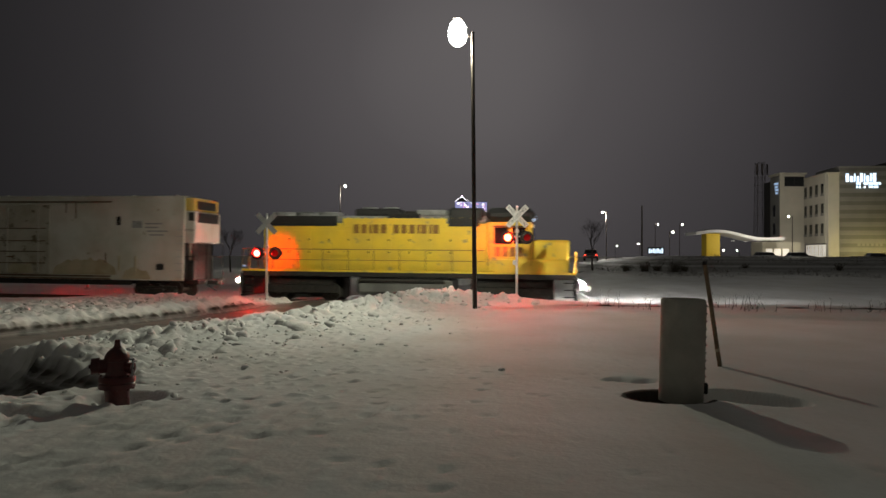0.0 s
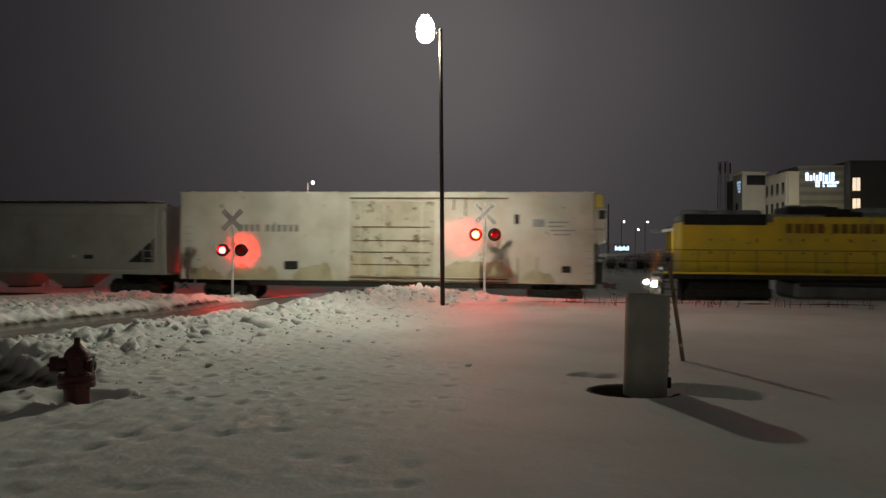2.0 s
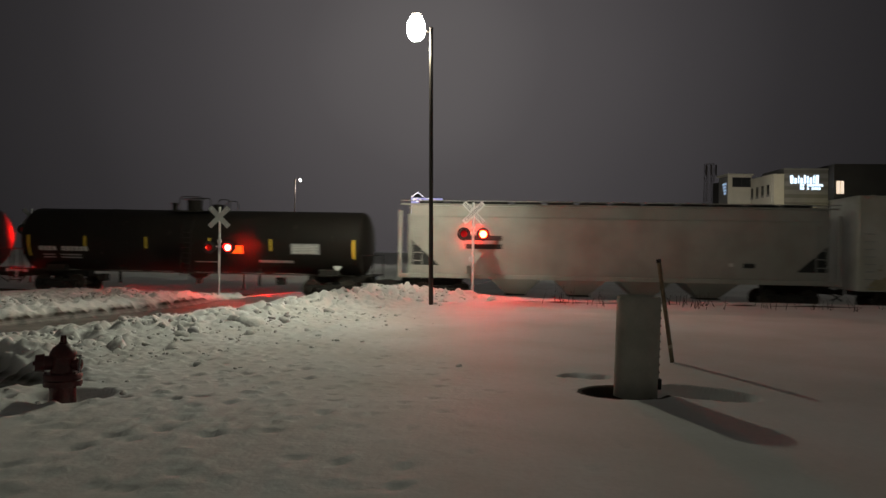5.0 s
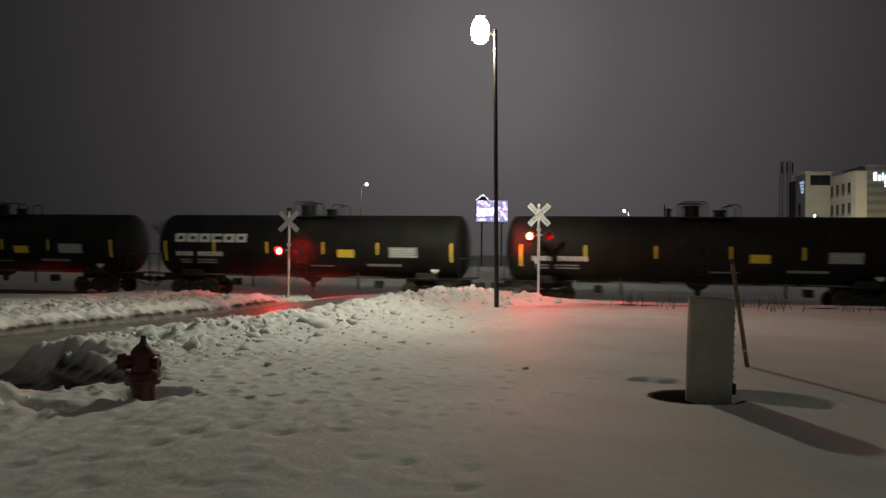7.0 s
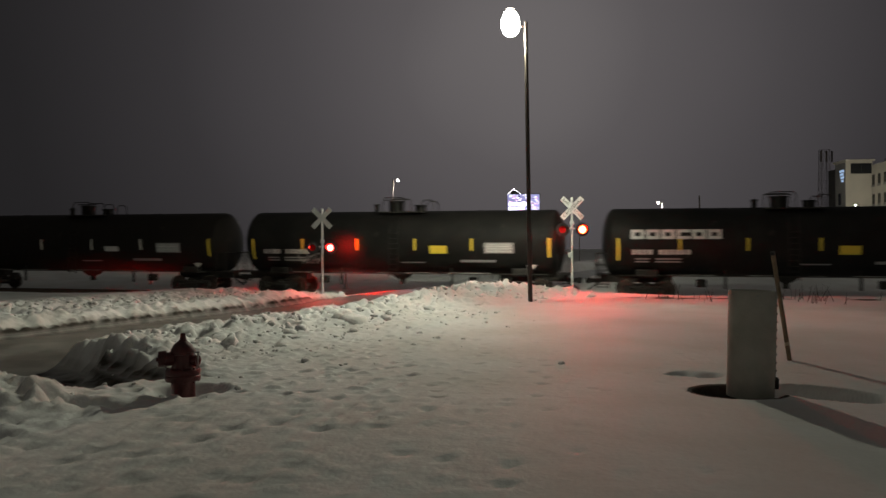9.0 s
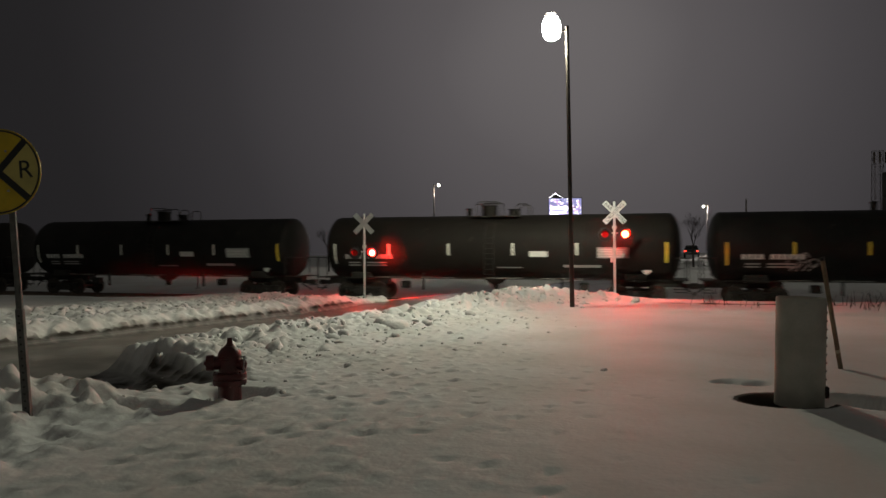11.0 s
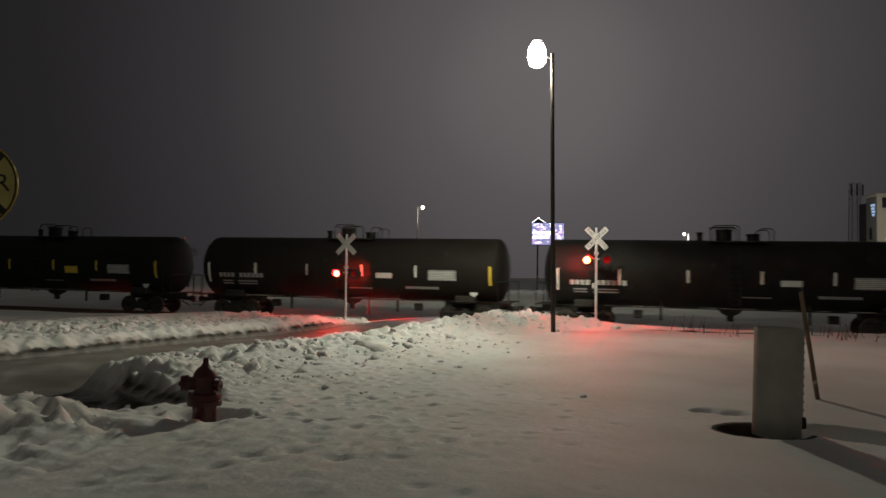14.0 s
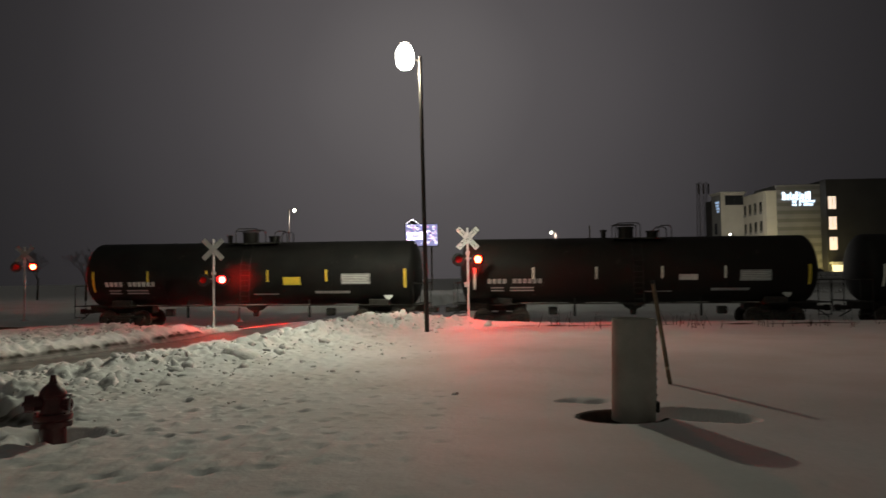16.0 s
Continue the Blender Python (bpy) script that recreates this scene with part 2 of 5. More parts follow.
G = dict(
    lamp=glow("lamp_lens_glow", (1.0, 0.98, 0.86), 40.0),
    far_lamp=glow("far_lamp_glow", (1.0, 0.96, 0.80), 30.0),
    red=glow("red_signal_glow", (1.0, 0.0018, 0.0004), 3100.0),
    red_wide=glow("red_signal_turned_glow", (1.0, 0.0024, 0.0005), 2400.0),
    red_side=glow("red_signal_side_glow", (1.0, 0.0022, 0.0016), 800.0),
    red_back=glow("red_signal_rear_glow", (1.0, 0.008, 0.003), 4600.0),
    ditch=glow("ditch_light_glow", (1.0, 0.97, 0.93), 6500.0),
    ditch_rear=glow("rear_ditch_light_glow", (1.0, 0.90, 0.72), 260.0),
    small_white=glow("small_white_glow", (0.30, 0.42, 0.62), 0.8),
    hotel_sign=glow("sign_letters_glow", (0.66, 0.82, 1.0), 2.0),
    warm_window=glow("lit_window_glow", (1.0, 0.80, 0.62), 0.9),
    door_glow=glow("entrance_glow", (1.0, 0.94, 0.84), 0.38),
    screen=glow("screen_glow", (0.40, 0.40, 0.75), 0.5),
    screen_white=glow("screen_white_glow", (0.95, 0.90, 1.0), 3.0),
    screen_pink=glow("screen_pink_glow", (1.0, 0.35, 0.60), 2.0),
    tail=glow("tail_light_glow", (1.0, 0.05, 0.03), 3.0),
)


# ---------- mesh helpers ----------
def part(name, bm, material, parent=None, label="", smooth=False):
    me = bpy.data.meshes.new(name)
    bm.to_mesh(me)
    bm.free()
    for mm in material if isinstance(material, (list, tuple)) else [material]:
        me.materials.append(mm)
    if smooth:
        for p in me.polygons:
            p.use_smooth = True
        me.set_sharp_from_angle(angle=radians(40))
    ob = new(name, me)
    if parent:
        ob.parent = parent
    if label:
        ob["label"] = label
    return ob


def add_box(bm, x0, x1, y0, y1, z0, z1, bevel=0.0, m=None):
    t = Matrix.Translation(((x0 + x1) / 2, (y0 + y1) / 2, (z0 + z1) / 2)) @ Matrix.Diagonal((x1 - x0, y1 - y0, z1 - z0, 1))
    if m is not None:
        t = m @ t
    r = bmesh.ops.create_cube(bm, size=1, matrix=t)
    if bevel:
        edges = {e for v in r["verts"] for e in v.link_edges}
        bmesh.ops.bevel(bm, geom=list(edges), offset=bevel, segments=1, affect="EDGES", profile=0.5)


def box(*a, **k):
    bm = bmesh.new()
    add_box(bm, *a, **k)
    return bm


def add_rod(bm, a, b, r, r2=None, seg=10):
    a, b = Vector(a), Vector(b)
    d = b - a
    m = Matrix.Translation((a + b) / 2) @ d.to_track_quat("Z", "Y").to_matrix().to_4x4()
    bmesh.ops.create_cone(bm, cap_ends=True, segments=seg, radius1=r, radius2=r if r2 is None else r2, depth=d.length, matrix=m)


def rod(a, b, r, r2=None, seg=10):
    bm = bmesh.new()
    add_rod(bm, a, b, r, r2, seg)
    return bm


def lathe(profile, seg=24, m=None):
    """A body turned about z, from (radius, height) pairs."""
    bm = bmesh.new()
    rings = []
    for r, z in profile:
        rings.append([bm.verts.new((r * math.cos(2 * math.pi * i / seg), r * math.sin(2 * math.pi * i / seg), z)) for i in range(seg)] if r > 1e-6 else [bm.verts.new((0, 0, z))])
    for a, b in zip(rings, rings[1:]):
        for i in range(seg):
            j = (i + 1) % seg
            q = [a[i % len(a)], a[j % len(a)], b[j % len(b)], b[i % len(b)]]
            q = list(dict.fromkeys(q))
            if len(q) > 2:
                bm.faces.new(q)
    bmesh.ops.recalc_face_normals(bm, faces=bm.faces)
    if m is not None:
        bmesh.ops.transform(bm, matrix=m, verts=bm.verts)
    return bm


def thing(name, label, category, group="", m=None):
    e = new(name)
    e.empty_display_size = 0.3
    tagged(e, label, category, group)
    if m is not None:
        e.matrix_basis = m
    return e


def text_bm(words, size):
    cu = bpy.data.curves.new("words", "FONT")
    cu.body, cu.size, cu.align_x, cu.align_y, cu.extrude, cu.resolution_u = words, size, "CENTER", "CENTER", 0.002, 3
    ob = bpy.data.objects.new("words", cu)
    me = bpy.data.meshes.new_from_object(ob)
    bm = bmesh.new()
    bm.from_mesh(me)
    bpy.data.objects.remove(ob)
    bpy.data.meshes.remove(me)
    return bm


ICO = {}
for sub in (1, 2):
    tmp = bmesh.new()
    bmesh.ops.create_icosphere(tmp, subdivisions=sub, radius=1)
    ICO[sub] = ([v.co.copy() for v in tmp.verts], [[v.index for v in f.verts] for f in tmp.faces])
    tmp.free()


def gathered(name, vs, fs, material, smooth=False):
    """One mesh from gathered lists, for what nobody could count."""
    me = bpy.data.meshes.new(name)
    me.from_pydata(vs, [], fs)
    me.materials.append(material)
    if smooth:
        for p in me.polygons:
            p.use_smooth = True
    return new(name, me)


def add_lump(vs, fs, rng, x, y, z, s):
    """An irregular lump of broken snow."""
    co, fa = ICO[2 if s > 0.06 else 1]
    m = Euler((rng.uniform(-.5, .5), rng.uniform(-.5, .5), rng.uniform(0, 6))).to_matrix() @ Matrix.Diagonal((s * rng.uniform(.8, 1.5), s * rng.uniform(.7, 1.1), s * rng.uniform(.5, .85)))
    o, k = rng.uniform(0, 50), len(vs)
    for c in co:
        d = 1 + 0.55 * noise.noise((c.x * 1.3 + o, c.y * 1.3, c.z * 1.3)) + 0.25 * noise.noise((c.x * 3 + o, c.y * 3, c.z * 3))
        v = m @ (c * d)
        vs.append((x + v.x, y + v.y, z + v.z))
    fs.extend([i + k for i in f] for f in fa)


def add_blade(vs, fs, a, b, r):
    """A thin three-sided stalk."""
    k = len(vs)
    vs += [(a[0] + r * math.cos(t), a[1] + r * math.sin(t), a[2]) for t in (0, 2.1, 4.2)] + [tuple(b)]
    fs += [(k, k + 1, k + 3), (k + 1, k + 2, k + 3), (k + 2, k, k + 3)]


# ---------- ground ----------
ROAD_Z, RAIL_Z = -0.10, -0.20


def road_x(y):
    return -5.55 + 0.37 * (y - 30)


def track_y(x):
    return 36.1 - 0.14 * x


def sstep(a, b, v):
    t = min(1.0, max(0.0, (v - a) / (b - a)))
    return t * t * (3 - 2 * t)


def bell(d, w):
    return math.exp(-(d / w) ** 2)


def clumps(x, y, size, seed):
    """Broken lumps packed side by side, about -0.5 to 1, each with a height of its own."""
    d, p = noise.voronoi((x / size, y / size, seed))
    own = noise.noise((p[0].x * 5.3, p[0].y * 5.3, seed + 0.5))
    return 0.75 - 1.35 * d[0] + 0.9 * own


def bank_in(y):
    """How far the far snowbank reaches in over the asphalt."""
    return 1.55 - 1.15 * sstep(25.0, 35.0, y)


def hollow(x, y):
    """Metres behind and along the foot of the mound behind the hydrant."""
    return (x + 7.2) * 0.62 + (y - 11.5) * 0.785, (x + 7.2) * 0.785 - (y - 11.5) * 0.62


def height(x, y):
    q = (x - road_x(y)) * 0.938
    ql = q - bank_in(y)
    p = (y - track_y(x)) * 0.99
    n1 = noise.noise((x * 0.22, y * 0.22, 0.0))
    n2 = noise.noise((x * 1.1, y * 1.1, 4.0))
    n3 = noise.noise((x * 3.1, y * 3.1, 9.0))
    n4 = noise.noise((x * 7.5, y * 7.5, 2.0))
    # open field, falling to the ditch by the track
    field = 0.38 + 0.05 * n1
    edge = 27.2 - 0.14 * x
    over = y - edge + 0.10 * n2
    field += (0.07 * sstep(-4.8, -4.3, over) + 0.02 * sstep(-4.1, -0.6, over) - 0.05 * bell(over + 1.5, 0.16)) * sstep(2.0, 5.0, x)
    field -= 0.94 * sstep(-0.2, 3.5, over) * sstep(2.0, 5.0, x)
    field -= 0.75 * sstep(-7.5, -4.0, p) * (1 - sstep(2.0, 5.0, x))
    if p > -3.2:
        field = -0.42 + 0.05 * n2
    if p > 3.0:
        field = -0.42 + 0.30 * sstep(3, 7, p) + 0.75 * min(1.0, max(0.0, (y - 42) / 16)) + 0.05 * n2 + 0.10 * n1
        field += 1.55 * sstep(57, 72, y) * sstep(10, 24, x) + (0.12 * n2 + 0.08 * n3) * sstep(50, 60, y)
        field -= 1.2 * sstep(86, 130, y)
    rough = 0.006
    near_road = sstep(9.5, 6.0, q)
    if p <= -3.2:
        crag = sstep(-3.4, -5.3, x) * sstep(9.2, 8.0, y)
        rough += 0.022 * near_road + 0.040 * crag
        field += crag * (0.06 * n2 + 0.05 * abs(n3) + 0.09 * max(-0.2, clumps(x, y, 0.33, 8.0)) + 0.035 * clumps(x, y, 0.14, 9.0))
    h = field + rough * (n3 * 0.7 + n4)
    # foot marks and dents, most of them near the road
    if p < -5 and y < 26:
        c = noise.noise((x * 4.6, y * 5.2, 31.0))
        mask = sstep(-0.05, 0.45, noise.noise((x * 0.45, y * 0.45, 17.0)) + 0.45 * near_road + 0.28 * sstep(2.5, -4, x) - 0.18)
        h -= 0.045 * sstep(0.16, 0.38, c) * mask * near_road
        m2 = sstep(3.0, -2.0, x)
        patchy = noise.noise((x * 0.9, y * 0.9, 63.0)) + 0.5 * noise.noise((x * 2.3, y * 2.1, 66.0))
        ci, cj = math.floor(x / 0.46), math.floor((y + 0.23 * (ci_odd := math.floor(x / 0.46) % 2)) / 0.46)
        here = noise.noise((ci * 3.87 + 0.37, cj * 3.43 + 0.29, 11.0))
        if here > 0.14 - 0.20 * m2 - 0.10 * near_road - 0.45 * patchy:
            a, b = noise.noise((ci * 5.63, cj * 4.13 + 0.4, 23.3)), noise.noise((ci * 5.05 + 0.3, cj * 5.62, 37.7))
            a, b = max(-0.5, min(0.5, 1.3 * a)), max(-0.5, min(0.5, 1.3 * b))
            u = x - (ci + 0.5 + 0.7 * a) * 0.46
            v = y + 0.23 * ci_odd - (cj + 0.5 + 0.7 * b) * 0.46
            r = math.hypot(u + 0.5 * a * v, v * (1.1 + b)) * (1 + 0.5 * n4)
            h -= (0.012 + 0.062 * m2) * sstep(1.0, 0.30, r / (0.062 + 0.075 * abs(b)))
        h += (0.020 + 0.035 * near_road) * sstep(0.22, 0.48, noise.noise((x * 3.4, y * 3.7, 77.0))) * mask * sstep(3.0, -2.0, x)
        h += 0.030 * sstep(0.25, 0.45, noise.noise((x * 6.2, y * 6.0, 21.0))) * m2 * sstep(3.0, -2.0, x)
    # ploughed banks each side of the road
    if p < -3.0:
        stop = sstep(-3.0, -5.0, p)
        lump = 0.16 * n2 + 0.11 * n3 + 0.05 * n4
        broken = 0.0
        if -9.5 < q < 9.0 and 5 < y < 31:
            broken = 0.62 * clumps(x, y, 0.46, 2.0) + 0.38 * clumps(x, y, 0.19, 5.0)
        right = max(bell(q - 5.2, 1.25), 0.0)
        h += right * (0.20 + 0.35 * lump + 0.20 * broken) * stop * (1 - 0.65 * sstep(15.0, 12.0, y))
        h += 0.035 * bell(q - 7.4, 1.5) * max(0.0, broken) * stop
        left = bell(min(0.0, q + 4.6), 2.2) * sstep(-3.2, -4.1, ql + 0.25 * broken + 0.12 * n3)
        h = h * (1 - sstep(-3.2, -4.0, ql) * (0.25 + 0.20 * sstep(-5.6, -4.2, q)))
        n5 = noise.noise((x * 4.3, y * 2.4, 6.0))
        n8 = noise.noise((x * 4.5, y * 4.5, 26.0))
        h += left * (0.12 + 0.04 * n2 + 0.06 * n3 + 0.03 * n4 + 0.16 * broken) * sstep(-2.6, -4.0, p)
        crest = bell(q + 6.3, 1.1) * (0.10 + 0.03 * n2 + 0.05 * n3 + 0.04 * n8 + 0.10 * broken)
        h += (crest + 0.07 * bell(ql + 4.15, 0.30) * (1 + 0.5 * n2 + 0.5 * n5 + 0.6 * broken)) * sstep(-2.6, -4.0, p)
        h += 0.16 * bell(q + 8.0, 1.0) * stop
        # tall pile at the corner by the crossing
        r = ((x - 0.9 - 0.25 * (y - 26.8)) / 3.1) ** 2 + ((y - 27.3) / 1.7) ** 2
        h += (0.31 + 0.4 * lump + 0.20 * broken) * math.exp(-r)
        r = ((x + 2.4) / 1.6) ** 2 + ((y - 23.6) / 2.6) ** 2
        h += (0.06 + 0.3 * lump + 0.10 * broken) * math.exp(-r)
        r = ((x + 6.3) / 1.5) ** 2 + ((y - 7.7) / 1.0) ** 2
        h += (0.25 + 0.7 * lump + 0.13 * broken) * math.exp(-r * r)
        # dug-out hollow behind the hydrant, with a mound thrown up on its far side
        n7 = noise.noise((x * 9.0, y * 9.0, 13.0))
        u, v = hollow(x, y)
        h += (0.26 + 0.5 * lump + 0.14 * broken) * bell(v - 0.60, 0.9) * bell(u - 1.10, 0.62)
        h += (0.05 + 0.3 * lump + 0.10 * broken) * bell(v - 2.4, 1.0) * bell(u - 0.95, 0.45)
        uu = u + 0.14 * n2 + 0.07 * n3 + 0.10 * broken
        pit = sstep(1.05, -0.05, uu) * sstep(-1.05, -0.50, uu) * sstep(-1.3, -0.4, v) * sstep(3.5, 2.4, v)
        h = h * (1 - pit) + (0.06 + 0.05 * n3 + 0.04 * n4 + 0.03 * n7) * pit + 0.05 * broken * pit * (1 - pit) * 4
        r = ((x + 8.5) / 2.3) ** 2 + ((y - 10.8 + 0.15 * (x + 8.5)) / 2.3) ** 2
        k = sstep(1.25, 0.7, r + 0.20 * n2 + 0.15 * n3)
        h = h * (1 - k) + (-0.10 + 0.05 * n3 + 0.03 * n4) * k
        r = ((x + 3.75) / 0.50) ** 2 + ((y - 8.9) / 0.42) ** 2
        h -= 0.16 * sstep(1.2, 0.4, r)
        r = ((x + 4.6) / 0.5) ** 2 + ((y - 8.0) / 0.22) ** 2
        h -= 0.14 * sstep(1.3, 0.3, r)
    # the far bank's low tongue, running on past the mast to the rails
    k = sstep(-3.3, -3.9, ql) * sstep(-8.0, -6.4, q) * sstep(-8.5, -5.5, p) * sstep(-1.7, -2.7, p)
    h = h * (1 - k) + max(h, 0.12 + 0.08 * n2 + 0.06 * n3 + 0.03 * n4) * k
    # melted ring round the pipe, and another hole beside it
    r = ((x - 3.04) / 0.50) ** 2 + ((y - 9.20) / 0.36) ** 2
    h -= 0.36 * sstep(1.15, 0.85, r)
    r = ((x - 2.85) / 0.40) ** 2 + ((y - 10.4) / 0.24) ** 2 + 1.2 * n3
    h -= 0.10 * sstep(1.2, 0.1, r)
    # one-sided dent beside the pipe, shaped so that it reads as a second shadow
    c_, s_ = x - 4.02, y - 9.18
    side = (0.60 * c_ + 0.80 * s_) / 0.40
    r = ((0.80 * c_ - 0.60 * s_) / 0.70) ** 2 + side ** 2
    h -= 0.30 * sstep(1.1, 0.8, r) * sstep(-1.3, 0.9, side)
    # road bed
    k = sstep(3.15, 3.9 if q > 0 else 4.05, q if q > 0 else -ql + 0.16 * n3 + 0.12 * n4) if p < -2.4 or p > 4.0 else sstep(4.2, 4.8, abs(q))
    if y > 80:
        k = 1.0
    return h * k + (ROAD_Z - 0.03) * (1 - k)


def dirt_shade(x, y, z):
    """How much the snow's colour is darkened, 0 to 1: soil, dead grass and the hollow's painted shade."""
    if 10 < x < 140 and 54 < y < 125:
        return 0.38 * sstep(57.5, 61.5, y + 1.5 * noise.noise((x * 0.2, y * 0.3, 5.0))) * sstep(11, 20, x + y - 60)
    # thin broken darker strip along the crease in the field
    if 3.5 < x < 30 and 20 < y < 28:
        off = y - (25.75 - 0.14 * x) + 0.15 * noise.noise((x * 0.8, 3.0, 7.0))
        return 0.75 * sstep(0.26, 0.08, abs(off)) * sstep(-0.35, 0.1, noise.noise((x * 1.3, y * 0.6, 51.0))) * sstep(3.5, 6.0, x)
    if not (-26 < x < 6 and 5 < y < 34):
        return 0.0
    n = noise.noise((x * 1.6, y * 1.6, 40.0)) + 0.6 * noise.noise((x * 4.5, y * 4.5, 44.0))
    q = (x - road_x(y)) * 0.938
    ql = q - bank_in(y)
    u, v = hollow(x, y)
    # hollow behind the hydrant: some dirt, plus the mound face's shade put into the colour
    d = sstep(1.00, 0.35, u + 0.22 * n + 0.04 * v) * sstep(-1.0, -0.6, u + 0.15 * n) * sstep(-1.0, -0.3, v) * sstep(3.5, 2.3, v + 0.4 * n) * (0.72 + 0.25 * n)
    r = ((x + 8.5) / 2.3) ** 2 + ((y - 10.8 + 0.15 * (x + 8.5)) / 2.3) ** 2
    d = max(d, 0.7 * sstep(1.2, 0.8, r + 0.20 * n) * (0.8 + 0.3 * n))
    d = max(d, 0.8 * sstep(-3.80, -3.55, ql + 0.08 * n) * sstep(-3.0, -3.2, ql))
    d = max(d, 0.5 * sstep(3.75, 3.5, q) * sstep(3.0, 3.2, q) * (0.6 + 0.5 * n))
    r = ((x - 3.04) / 0.52) ** 2 + ((y - 9.24) / 0.42) ** 2
    return min(1.0, max(0.0, d, 1.4 * sstep(1.32, 1.12, r + 0.10 * n)))


def spaced(stops):
    """Grid lines: (from, to, step) runs joined end to end."""
    out = []
    for a, b, s in stops:
        n = max(1, round((b - a) / s))
        out += [a + (b - a) * i / n for i in range(n)]
    return out + [stops[-1][1]]


gx = spaced([(-2500, -300, 550), (-300, -60, 30), (-60, -24, 2.0), (-24, -20, 0.25), (-20, -14, 0.09), (-14, -7.6, 0.07), (-7.6, -4.0, 0.045), (-4.0, 2.2, 0.065), (2.2, 5.2, 0.035), (5.2, 6.5, 0.075), (6.5, 16, 0.15), (16, 24, 0.5), (24, 60, 2.0), (60, 300, 30), (300, 2500, 550)])
gy = spaced([(-2500, -100, 600), (-100, -6, 10), (-6, -2, 0.3), (-2, 2.5, 0.12), (2.5, 8.5, 0.075), (8.5, 10.6, 0.038), (10.6, 12.4, 0.05), (12.4, 14, 0.07), (14, 28, 0.085), (28, 36, 0.14), (36, 60, 0.6), (60, 140, 2.0), (140, 400, 40), (400, 3500, 620)])
verts = [(x, y, height(x, y)) for y in gy for x in gx]
nx = len(gx)
faces = [(j * nx + i, j * nx + i + 1, (j + 1) * nx + i + 1, (j + 1) * nx + i) for j in range(len(gy) - 1) for i in range(nx - 1)]
me = bpy.data.meshes.new("ground")
me.from_pydata(verts, [], faces)
me.materials.append(M["snow"])
mask = me.attributes.new("dirt_shade", "FLOAT", "POINT")
mask.data.foreach_set("value", [dirt_shade(*v) for v in verts])
for p_ in me.polygons:
    p_.use_smooth = True
tagged(new("ground", me), "snow-covered field with ploughed banks and foot marks", "ground", kind="structure")

# road: wet asphalt sheet, cambered, running over the crossing
bm = bmesh.new()
rows_ = []
for i in range(120):
    y = -20 + i * 0.85
    ring = []
    for q in (-3.5, -3.0, -1.5, 0, 1.5, 3.0, 3.5):
        ring.append(bm.verts.new((road_x(y) + q / 0.938, y, ROAD_Z + 0.03 * (1 - (q / 3.5) ** 2))))
    rows_.append(ring)
for a, b in zip(rows_, rows_[1:]):
    for i in range(6):
        bm.faces.new((a[i], a[i + 1], b[i + 1], b[i]))
road = part("road", bm, M["road"], smooth=True)
tagged(road, "wet asphalt road with slush between snowbanks", "road", kind="structure")

TRACK = Matrix.Translation((0, 36.1, RAIL_Z)) @ Matrix.Rotation(math.atan(-0.14), 4, "Z") @ Matrix.Rotation(math.atan(0.0065), 4, "Y")


def rail_bm():
    bm = bmesh.new()
    add_box(bm, -150, 150, -0.036, 0.036, -0.04, 0.0, 0.008)
    add_box(bm, -150, 150, -0.010, 0.010, -0.14, -0.04)
    add_box(bm, -150, 150, -0.07, 0.07, -0.17, -0.14)
    return bm


for off in (-0.755, 0.755):
    r = part("rail", rail_bm(), M["rail"])
    r.matrix_basis = TRACK @ Matrix.Translation((0, off, 0))
    tagged(r, "worn steel railway rail half buried in snow", "rail", "rails of the track", kind="structure")


# ---------- near things ----------
def snow_clods():
    """Loose broken snow thrown up on the banks."""
    rng = random.Random(5)
    vs, fs = [], []

    def lump(x, y, s):
        add_lump(vs, fs, rng, x, y, height(x, y) - s * 0.12, s)

    for _ in range(400):
        y = 8.5 + 19.5 * rng.random() ** 0.9
        q = rng.gauss(5.3, 0.75)
        x = road_x(y) + q / 0.938
        if q > 3.6 and not (-6.9 < x < -3.9 and 8.6 < y < 10.6 or -7.2 < x < -5.2 and 10 < y < 12.3):
            lump(x, y, abs(rng.gauss(0, 0.038)) + 0.015)
    for _ in range(200):
        lump(rng.gauss(-.3, 1.7), rng.gauss(26.2, 0.8), abs(rng.gauss(0, 0.06)) + 0.03)
    for _ in range(420):
        y = 13 + 20.0 * rng.random()
        lump(road_x(y) - (3.7 + abs(rng.gauss(0, 1.0))) / 0.938, y, abs(rng.gauss(0, 0.045)) + 0.03)
    for _ in range(330):
        y = 8.0 + 13 * rng.random()
        lump(road_x(y) + (6.0 + abs(rng.gauss(0, 1.7))) / 0.938, y, abs(rng.gauss(0, 0.026)) + 0.018)
    for x, y, s in ((-4.80, 12.95, 0.23), (-5.25, 12.75, 0.22), (-3.25, 16.75, 0.34), (-4.15, 17.8, 0.26), (-3.75, 17.1, 0.16), (-2.7, 17.6, 0.20), (-3.0, 15.2, 0.12), (-4.2, 14.6, 0.14), (1.35, 23.6, 0.11), (-2.6, 18.6, 0.14), (-1.9, 20.4, 0.15)):
        lump(x, y, s)
    ob = gathered("snow_clods", vs, fs, M["snow_chunk"], True)
    tagged(ob, "broken clods of ploughed snow on the banks", "snow", kind="stuff")


snow_clods()


